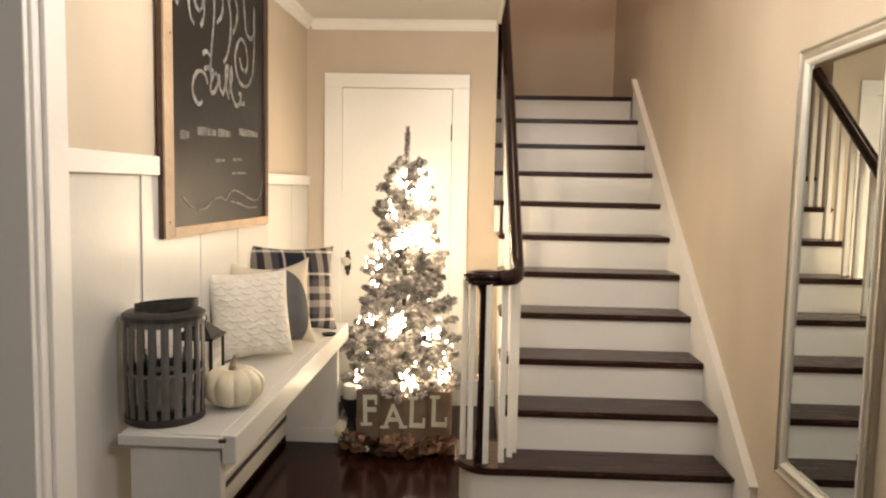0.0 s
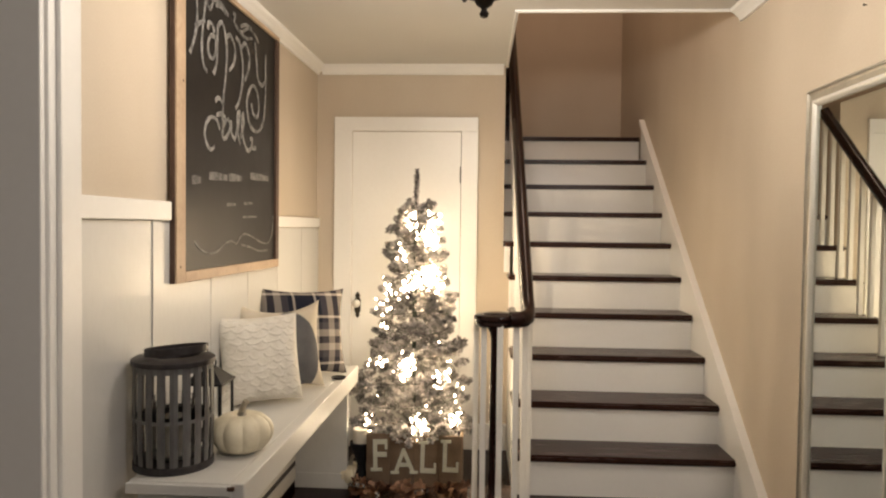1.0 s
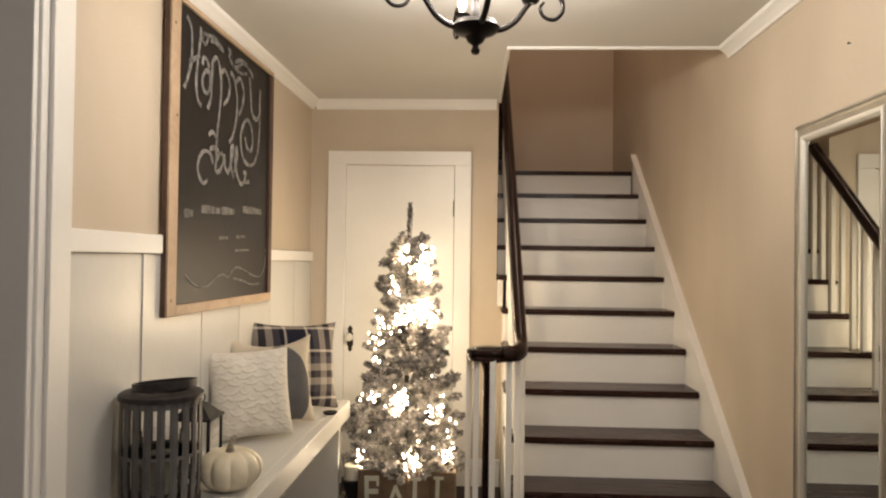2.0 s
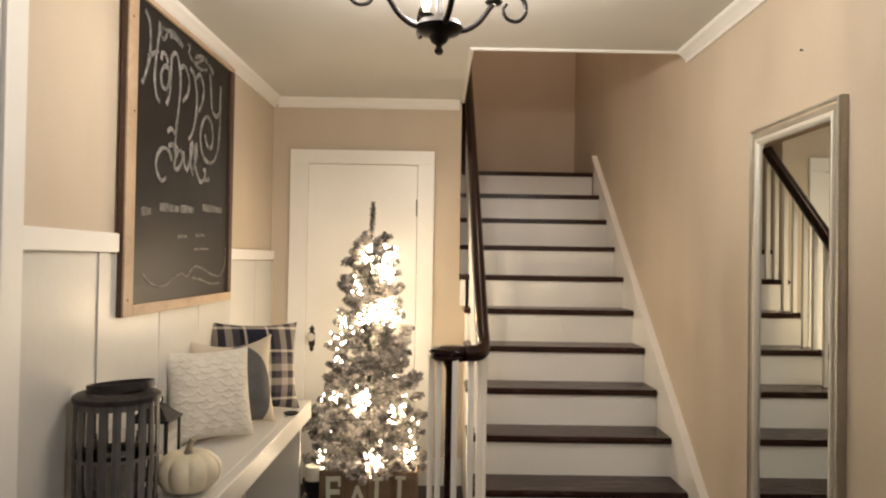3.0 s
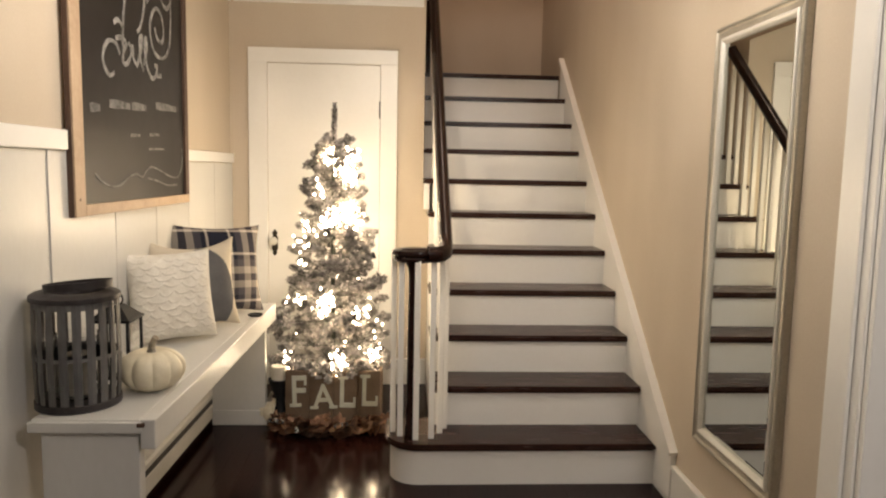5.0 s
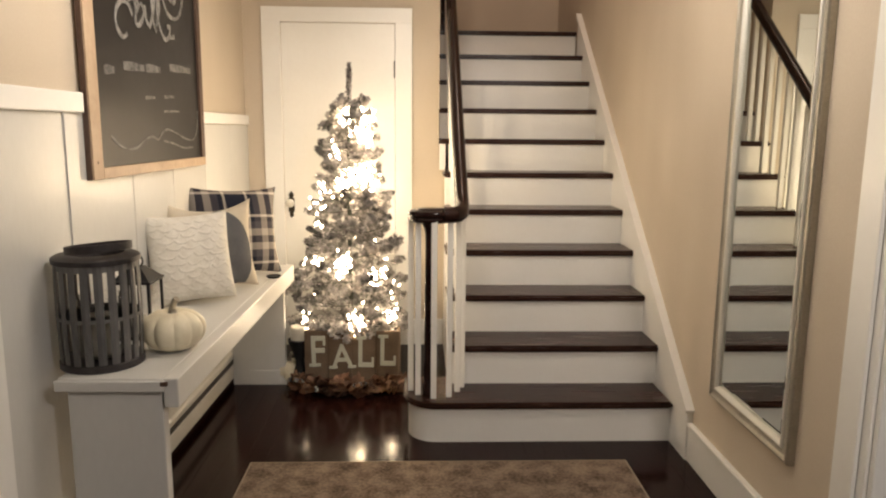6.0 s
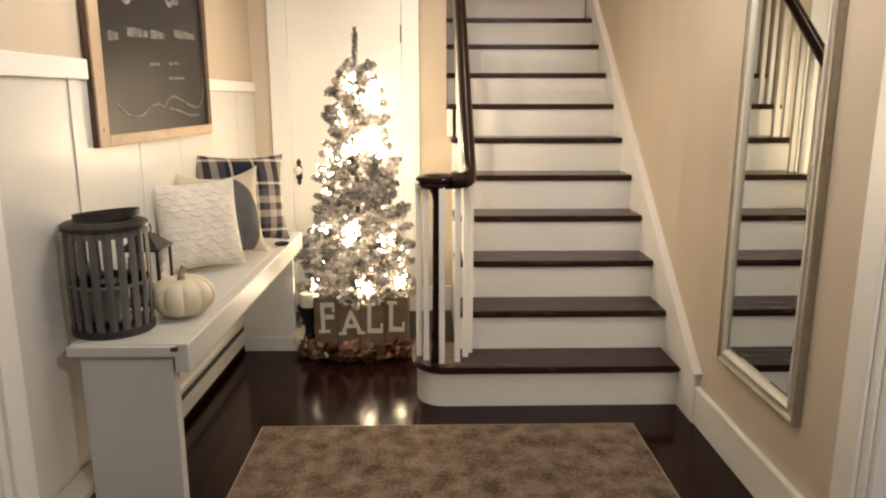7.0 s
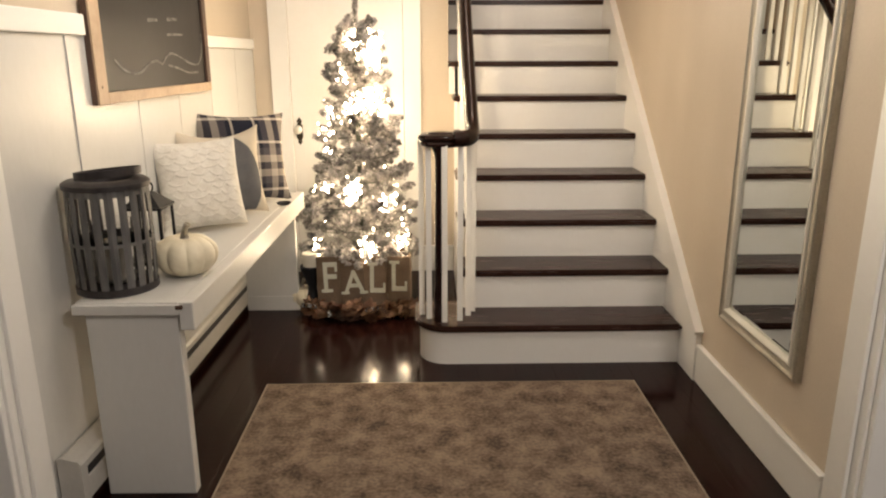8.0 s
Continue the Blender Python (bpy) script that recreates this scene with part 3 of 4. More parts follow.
    fall_a = [[(0.39, 0.562), (0.354, 0.527), (0.35, 0.488), (0.389, 0.493), (0.427, 0.537), (0.402, 0.568)], [(0.437, 0.565), (0.446, 0.517), (0.484, 0.492)]]
    fall_l = [[(0.483, 0.50), (0.523, 0.562), (0.539, 0.609), (0.514, 0.599), (0.512, 0.527), (0.546, 0.485)], [(0.545, 0.508), (0.58, 0.569), (0.577, 0.615), (0.56, 0.578), (0.577, 0.512), (0.625, 0.469), (0.672, 0.482), (0.691, 0.519), (0.663, 0.518)], [(0.686, 0.483), (0.736, 0.488)]]
    scroll = [[(0.192, 0.94), (0.215, 0.971), (0.252, 0.966), (0.228, 0.936), (0.202, 0.939)], [(0.251, 0.975), (0.321, 0.985), (0.367, 0.975), (0.407, 0.959)], [(0.279, 0.962), (0.333, 0.970), (0.378, 0.958)], [(0.459, 0.985), (0.484, 0.98), (0.474, 0.952), (0.545, 0.933), (0.641, 0.972), (0.727, 0.962), (0.765, 0.943)], [(0.543, 0.955), (0.607, 0.978), (0.682, 0.982)], [(0.512, 0.938), (0.591, 0.923), (0.685, 0.942)]]
    for strokes in (letter_h, letter_a, first_p, second_p, letter_y, letter_f, fall_a, fall_l):
        chalk(strokes, 0.0095, M_CHALK, "chalk_lettering")
    chalk(scroll, 0.008, M_FAINT, "chalk_scroll")
    for a, b, c, r in ((0.07, 0.145, 0.31, 0.016), (0.222, 0.40, 0.335, 0.016), (0.42, 0.561, 0.342, 0.016), (0.666, 0.91, 0.364, 0.016), (0.40, 0.49, 0.235, 0.007), (0.593, 0.70, 0.246, 0.007), (0.58, 0.75, 0.19, 0.005)):
        chalk([[(a, c), ((a + b) / 2, c + 0.003), (b, c + 0.004)]], r, M_FAINT, "chalk_line")
    wave = [[(0.09, 0.098), (0.153, 0.067), (0.233, 0.053), (0.305, 0.06), (0.369, 0.084), (0.448, 0.094), (0.503, 0.083), (0.547, 0.108), (0.607, 0.121), (0.699, 0.107), (0.798, 0.085), (0.903, 0.077), (0.959, 0.111), (0.978, 0.157), (0.978, 0.203)], [(0.561, 0.077), (0.666, 0.065), (0.781, 0.046), (0.903, 0.046)]]
    chalk(wave, 0.0048, M_FAINT, "chalk_wave")
    return t


chalkboard()


def slat_lantern():
    c = Vector((-2.062, -0.790, 0.638))
    R, H, RT = 0.114, 0.326, 0.115
    t = thing("slatted_lantern", c, "round grey metal slatted lantern holding a candle", "lantern")
    part("base", lathe([(R - 0.006, 0), (R + 0.004, 0.002), (R + 0.004, 0.022), (R - 0.004, 0.026), (0.0, 0.026)], 48), M_GALVD, t, smooth=True)
    part("top_disc", lathe([(RT - 0.006, H - 0.012), (RT + 0.007, H - 0.010), (RT + 0.007, H + 0.004), (RT - 0.002, H + 0.010), (0.078, H + 0.014), (0.074, H + 0.006), (0.074, H - 0.012)], 48), M_GALVD, t, smooth=True)
    for r0, r1, z0, z1 in ((R, R + 0.003, H * 0.46, H * 0.46 + 0.010), (RT - 0.006, RT - 0.003, H - 0.03, H - 0.008)):
        bm = lathe([(r0, z0), (r1, z0), (r1, z1), (r0, z1), (r0, z0)], 48)
        part("inner_band", bm, M_GALV, t, smooth=True)
    for i in range(20):
        a = 2 * math.pi * i / 20 + 0.1
        wdt = 0.0115
        bm = bmesh.new()
        for k in range(8):
            z = 0.018 + (H - 0.024) * k / 7
            bow = R - 0.001 + (RT - R) * k / 7 + 0.003 * math.sin(math.pi * k / 7)
            row = [bm.verts.new((bow + d, s, z)) for d, s in ((0, -wdt), (0.002, 0), (0, wdt), (-0.002, 0))]
            if k:
                for j in range(4):
                    bm.faces.new((last[j], last[(j + 1) % 4], row[(j + 1) % 4], row[j]))
            last = row
        bmesh.ops.recalc_face_normals(bm, faces=bm.faces)
        bm.transform(Matrix.Rotation(a, 4, "Z"))
        part("slat", bm, M_GALV, t)
    part("glass_cylinder", lathe([(0.066, 0.028), (0.066, 0.21), (0.063, 0.21), (0.063, 0.03), (0.0, 0.03)], 32), M_GLASS, t, "clear glass candle cylinder", smooth=True)
    part("candle", lathe([(0.036, 0.031), (0.037, 0.15), (0.033, 0.153), (0, 0.148)], 24), M_CANDLE, t, "cream pillar candle", smooth=True)
    ring = [(0.016 + 0.088 * math.cos(2 * math.pi * k / 40), 0.088 * math.sin(2 * math.pi * k / 40), H + 0.030 + 0.010 * math.cos(2 * math.pi * k / 40)) for k in range(40)]
    bm = bmesh.new()
    prev = None
    first = None
    for px, py, pz in ring + ring[:1]:
        d = Vector((px - 0.016, py, 0)).normalized()
        q = [bm.verts.new((px, py, pz - 0.011)), bm.verts.new((px + 0.004 * d.x, py + 0.004 * d.y, pz - 0.011)), bm.verts.new((px + 0.004 * d.x, py + 0.004 * d.y, pz + 0.011)), bm.verts.new((px, py, pz + 0.011))]
        if prev:
            for j in range(4):
                bm.faces.new((prev[j], prev[(j + 1) % 4], q[(j + 1) % 4], q[j]))
        prev = q
    bmesh.ops.remove_doubles(bm, verts=bm.verts, dist=1e-5)
    bmesh.ops.recalc_face_normals(bm, faces=bm.faces)
    bm.transform(Matrix.Rotation(radians(-35), 4, "Z"))
    part("handle", bm, M_GALVD, t, "flat dark metal loop handle", smooth=True)


slat_lantern()


def small_lantern():
    c = Vector((-2.062, -0.50, 0.638))
    t = thing("black_lantern", c, "small black metal lantern with glass sides", "lantern")
    w, h = 0.058, 0.19
    part("base", cube(-w - 0.008, w + 0.008, -w - 0.008, w + 0.008, 0, 0.012, 0.002), M_BLACK, t)
    for sx in (-1, 1):
        for sy in (-1, 1):
            part("post", cube(sx * w - 0.005, sx * w + 0.005, sy * w - 0.005, sy * w + 0.005, 0.012, h, 0.001), M_BLACK, t)
    part("top_plate", cube(-w - 0.01, w + 0.01, -w - 0.01, w + 0.01, h, h + 0.01, 0.002), M_BLACK, t)
    bm = bmesh.new()
    lo = [bm.verts.new((sx * (w + 0.004), sy * (w + 0.004), h + 0.01)) for sx, sy in ((-1, -1), (1, -1), (1, 1), (-1, 1))]
    hi = [bm.verts.new((sx * 0.02, sy * 0.02, h + 0.052)) for sx, sy in ((-1, -1), (1, -1), (1, 1), (-1, 1))]
    for i in range(4):
        bm.faces.new((lo[i], lo[(i + 1) % 4], hi[(i + 1) % 4], hi[i]))
    bm.faces.new(hi)
    part("roof", bm, M_BLACK, t)
    part("ring", tube([(0.022 * math.cos(2 * math.pi * k / 20), 0, h + 0.07 + 0.022 * math.sin(2 * math.pi * k / 20)) for k in range(20)], 0.003, 6, closed=True), M_BLACK, t, smooth=True)
    for a in range(4):
        bm = cube(-w + 0.005, w - 0.005, w - 0.001, w + 0.001, 0.013, h)
        bm.transform(Matrix.Rotation(a * math.pi / 2, 4, "Z"))
        p = part("pane", bm, M_GLASS, t)
        p.visible_shadow = False
    part("candle", lathe([(0.022, 0.012), (0.022, 0.07), (0, 0.068)], 16), M_CANDLE, t, "cream candle")


small_lantern()


def pumpkin(at, r, h, label, mat=None, stem=True):
    t = thing("pumpkin", at, label, "pumpkin")
    prof = []
    for i in range(15):
        a = -math.pi / 2 + math.pi * i / 14
        prof.append((max(1e-5, r * math.cos(a) ** 0.75 if abs(math.cos(a)) > 1e-6 else 1e-5), h * 0.5 + h * 0.5 * math.sin(a) * (1 - 0.16 * (math.sin(a) > 0) * math.cos(a / 1.0) ** 0)))
    bm = lathe(prof, 72, wobble=lambda a: 0.89 + 0.12 * abs(math.sin(a * 5 + 0.2 * math.sin(2 * a))) ** 0.45)
    for v in bm.verts:
        d = math.hypot(v.co.x, v.co.y) / r
        if d < 0.45:
            v.co.z -= (0.10 * h if v.co.z > h * 0.5 else -0.0) * (1 - d / 0.45)
    part("shell", bm, mat or M_PUMPKIN, t, smooth=True)
    if stem:
        z = h * 0.80
        part("stem", tube([(0, 0, z - 0.004), (0.0, 0, z + 0.02), (0.006, -0.003, z + 0.04), (0.016, -0.006, z + 0.055)], [0.020, 0.011, 0.009, 0.011], 8), M_STEM, t, "curved silver stem", smooth=True)
    return t


pumpkin((-1.895, -0.655, 0.638), 0.100, 0.142, "ribbed cream white pumpkin with a silver stem")


def cushion_mesh(w, h, d, n=40, relief=None, dent=0.0, pinch_by=0.11, corner=0.0):
    """A stuffed square in its own x-z plane, thick along y, standing on z = 0."""
    bm = bmesh.new()
    grids = []
    for side in (-1, 1):
        g = []
        for j in range(n + 1):
            row = []
            for i in range(n + 1):
                u, v = 2 * i / n - 1, 2 * j / n - 1
                edge = max(0.0, (1 - abs(u) ** 2.6)) ** 0.62 * max(0.0, (1 - abs(v) ** 2.6)) ** 0.62
                pinch = 1 - (pinch_by + (dent if v > 0 else 0.0)) * (1 - u * u) * (abs(v) ** 3)
                pinch_u = 1 - pinch_by * (1 - v * v) * (abs(u) ** 3)
                cut = corner * (u * v) ** 6
                pinch, pinch_u = pinch - cut, pinch_u - cut
                y = side * d / 2 * edge
                if relief and side < 0:
                    y -= relief(u * w / 2, v * h / 2) * min(1, 4 * edge)
                y += 0.006 * noise.noise(Vector((u * 2.3, v * 2.3, side * 3.0 + w * 9))) * min(1, 3 * edge)
                row.append(bm.verts.new((u * w / 2 * pinch_u, y, h / 2 + v * h / 2 * pinch)))
            g.append(row)
        grids.append(g)
        for j in range(n):
            for i in range(n):
                f = (g[j][i], g[j][i + 1], g[j + 1][i + 1], g[j + 1][i])
                bm.faces.new(f if side < 0 else tuple(reversed(f)))
    bmesh.ops.remove_doubles(bm, verts=bm.verts, dist=1e-4)
    bmesh.ops.recalc_face_normals(bm, faces=bm.faces)
    return bm


def scallops(x, z):
    """Rows of knitted scallop edges."""
    row = z / 0.028 + 0.35 * noise.noise(Vector((x * 14, z * 14, 2.0)))
    k = math.floor(row)
    f = row - k
    arch = abs(math.sin(math.pi * (x / 0.062 + 0.5 * (k % 2) + 0.3 * noise.noise(Vector((x * 20, k * 1.7, 5.0))))))
    edge = f - 0.60 * (1 - arch)
    return 0.0036 * math.exp(-5.0 * edge) if edge > 0 else 0.0036 * max(0.0, 1 + edge * 6)


def cushion(name, at, w, h, d, rz, lean, mat, label, relief=None, n=40, roll=0.0, dent=0.0, pinch_by=0.11, corner=0.0):
    t = thing(name, at, label, "cushion")
    t.rotation_euler = Euler((radians(lean), radians(roll), radians(rz)))
    bm = cushion_mesh(w, h, d, n, relief, dent, pinch_by, corner)
    part("cover", bm, mat, t, smooth=True)
    return t


cushion("knit_cushion", (-2.006, -0.064, 0.646), 0.335, 0.365, 0.15, 29, -13, M_KNIT, "white scallop-knit square cushion leaning on the wall", scallops, 120, -2, pinch_by=0.075, corner=0.015)
c2 = cushion("pumpkin_cushion", (-1.992, 0.175, 0.646), 0.385, 0.395, 0.13, 32, -13, M_LINEN, "beige linen cushion with a grey pumpkin applique", dent=0.16)
# grey round applique that follows the swell of the cover
bm = cushion_mesh(0.385, 0.395, 0.142, 70, dent=0.16)
doomed = []
for f in bm.faces:
    c = f.calc_center_median()
    if c.y > -0.006 or ((c.x - 0.035) / 0.128) ** 2 + ((c.z - 0.150) / 0.190) ** 2 > 1:
        doomed.append(f)
bmesh.ops.delete(bm, geom=doomed, context="FACES")
bmesh.ops.solidify(bm, geom=bm.faces[:], thickness=0.003)
part("applique", bm, M_FELT, c2, "grey felt pumpkin shape", smooth=True)
part("tassel", lathe([(0.001, 0), (0.008, 0.006), (0.010, 0.014), (0.004, 0.022), (0.0, 0.024)], 12, centre=(-0.192, 0, 0.385)), M_BLACK, c2, "dark corner tassel", smooth=True)
cushion("plaid_cushion", (-1.975, 0.470, 0.646), 0.47, 0.432, 0.12, 38, -12, M_PLAID, "dark grey and cream plaid cushion", roll=3)

t = thing("coaster", (-1.800, 0.459, 0.641), "small round black dish on the bench", "dish")
part("dish", lathe([(0.026, 0), (0.034, 0.006), (0.035, 0.010), (0.031, 0.010), (0.026, 0.005), (0, 0.005)], 28), M_BLACK, t, smooth=True)

# wall mirror
t = thing("wall_mirror", (XR, -0.643, 0.356), "tall wall mirror in a champagne silver frame", "mirror")
o = Vector(t.location)
MY0, MY1, MZ0, MZ1, FW = -0.932, -0.355, 0.356, 1.864, 0.058
def mput(name, bm, mat, label=""):
    bm.transform(Matrix.Translation(-o))
    return part(name, bm, mat, t, label)
outl = [(0.0, 0.0), (0.020, 0.0), (0.026, 0.004), (0.027, 0.010), (0.022, 0.014), (0.019, 0.020), (0.017, 0.036), (0.0, 0.036)]
bead = [(0.0, 0.036), (0.017, 0.036), (0.023, 0.039), (0.025, 0.045), (0.022, 0.051), (0.014, FW), (0.0, FW)]
def mitred(p0, p1, inward, outl):
    """One side of a picture frame with mitred ends, from corner p0 to corner p1 (y, z)."""
    bm = bmesh.new()
    p0, p1, inward = Vector(p0), Vector(p1), Vector(inward)
    along = (p1 - p0).normalized()
    a = [bm.verts.new((XR - d, *(p0 + inward * s + along * s))) for d, s in outl]
    b = [bm.verts.new((XR - d, *(p1 + inward * s - along * s))) for d, s in outl]
    n = len(outl)
    for i in range(n):
        bm.faces.new((a[i], a[(i + 1) % n], b[(i + 1) % n], b[i]))
    bm.faces.new(a)
    bm.faces.new(b)
    bmesh.ops.recalc_face_normals(bm, faces=bm.faces)
    return bm
for p0, p1, n in (((MY0, MZ0), (MY1, MZ0), (0, 1)), ((MY0, MZ1), (MY1, MZ1), (0, -1)), ((MY0, MZ0), (MY0, MZ1), (1, 0)), ((MY1, MZ0), (MY1, MZ1), (-1, 0))):
    mput("frame_side", mitred(p0, p1, n, outl), M_SILVER)
    mput("inner_bead", mitred(p0, p1, n, bead), M_BEAD, "bright silver inner bead")
g = FW - 0.003
bm = bmesh.new()
q0 = [bm.verts.new((XR - 0.008, y, z)) for y, z in ((MY0 + g, MZ0 + g), (MY1 - g, MZ0 + g), (MY1 - g, MZ1 - g), (MY0 + g, MZ1 - g))]
q1 = [bm.verts.new((XR - 0.011, y, z)) for y, z in ((MY0 + g + 0.02, MZ0 + g + 0.02), (MY1 - g - 0.02, MZ0 + g + 0.02), (MY1 - g - 0.02, MZ1 - g - 0.02), (MY0 + g + 0.02, MZ1 - g - 0.02))]
for i in range(4):
    bm.faces.new((q0[i], q0[(i + 1) % 4], q1[(i + 1) % 4], q1[i]))
bm.faces.new(q1)
bmesh.ops.recalc_face_normals(bm, faces=bm.faces)
mput("glass", bm, M_MIRROR, "bevelled mirror glass")
mput("backing", cube(XR - 0.007, XR - 0.001, MY0 + 0.004, MY1 - 0.004, MZ0 + 0.004, MZ1 - 0.004), M_DARKEDGE)

# nail left in the wall over the mirror
t = thing("nail", (XR, -0.682, 2.062), "small dark nail head in the cream wall", "nail")
bm = lathe([(0.0015, 0.0), (0.0015, 0.008), (0.004, 0.008), (0.004, 0.010), (0, 0.0105)], 10)
bm.transform(Matrix.Rotation(radians(-90), 4, "Y"))
part("head", bm, M_IRON, t)

# rug
t = thing("rug", (-1.0175, -1.314, 0.0), "mottled taupe and beige low pile rug", "rug")
RW, RL = 1.535, 2.272
part("rug_field", cube(-RW / 2 + 0.008, RW / 2 - 0.008, -RL / 2 + 0.008, RL / 2 - 0.008, 0.0008, 0.013, 0.003), M_RUG, t)
for b in ((-RW / 2, RW / 2, RL / 2 - 0.007, RL / 2), (-RW / 2, RW / 2, -RL / 2, -RL / 2 + 0.007), (-RW / 2, -RW / 2 + 0.007, -RL / 2 + 0.0075, RL / 2 - 0.0075), (RW / 2 - 0.007, RW / 2, -RL / 2 + 0.0075, RL / 2 - 0.0075)):
    part("binding", cube(*b, 0.0008, 0.011, 0.002), M_BIND, t, "sewn edge binding")


def smooth_path(knots, n):
    """Points along a smooth curve through the knots."""
    out = []
    ks = [Vector(k) for k in knots]
    for i in range(len(ks) - 1):
        p0, p1, p2, p3 = ks[max(i - 1, 0)], ks[i], ks[i + 1], ks[min(i + 2, len(ks) - 1)]
        for k in range(n):
            u = k / n
            out.append(0.5 * (2 * p1 + (p2 - p0) * u + (2 * p0 - 5 * p1 + 4 * p2 - p3) * u * u + (3 * p1 - p0 - 3 * p2 + p3) * u ** 3))
    return out + [ks[-1]]


# chandelier
def chandelier():
    c = Vector((CH[0], CH[1], 0))
    t = thing("chandelier", (CH[0], CH[1], CE), "dark bronze scroll arm chandelier with lit candle bulbs", "chandelier")
    o = Vector(t.location)
    def put(name, bm, mat, label="", parent=None, smooth=True):
        bm.transform(Matrix.Translation(c - o))
        return part(name, bm, mat, parent or t, label, smooth)
    put("canopy", lathe([(0.002, CE - 0.04), (0.03, CE - 0.036), (0.06, CE - 0.016), (0.062, CE)], 28), M_IRON)
    put("stem", lathe([(0.008, 2.10), (0.012, 2.16), (0.007, 2.20), (0.011, 2.27), (0.006, CE - 0.03)], 16), M_IRON)
    put("bowl", lathe([(0.001, 2.004), (0.011, 2.008), (0.015, 2.018), (0.009, 2.029), (0.010, 2.034), (0.024, 2.044), (0.032, 2.060), (0.062, 2.072), (0.074, 2.088), (0.064, 2.104), (0.02, 2.112), (0.008, 2.118)], 28), M_IRON)
    for i in range(4):
        a = radians(15 + 90 * i)
        d = Vector((math.cos(a), math.sin(a), 0))
        def at(r, z):
            return (d.x * r, d.y * r, z)
        knots = [at(0.03, 2.088), at(0.08, 2.090), at(0.125, 2.118), at(0.16, 2.165), at(0.20, 2.212), at(0.240, 2.226), at(0.276, 2.200), at(0.280, 2.162), at(0.254, 2.135), at(0.220, 2.140), at(0.206, 2.166), at(0.218, 2.186)]
        arm = smooth_path(knots, 5)
        arm_ob = put("arm", tube(arm, [0.0105 - 0.0055 * k / len(arm) for k in range(len(arm))], 10), M_IRON)
        put("drip_pan", lathe([(0.004, 2.176), (0.022, 2.180), (0.028, 2.187), (0.024, 2.187), (0.01, 2.184)], 20, centre=at(0.175, 0)), M_IRON, parent=arm_ob)
        put("candle_sleeve", lathe([(0.010, 2.176), (0.010, 2.204), (0, 2.204)], 14, centre=at(0.175, 0)), M_CANDLE, "cream candle sleeve", parent=arm_ob)
        b = put("bulb", lathe([(0.006, 2.204), (0.012, 2.214), (0.014, 2.226), (0.010, 2.244), (0.003, 2.260), (0.0, 2.262)], 14, centre=at(0.175, 0)), M_FLAME, "glowing candle bulb", parent=arm_ob)
        b.visible_shadow = False


chandelier()

# ---- decorated tree ----
TX, TY = -1.485, 0.985


def tree_radius(z):
    return 0.30 * max(0.0, (1.62 - z) / 1.12) ** 0.65


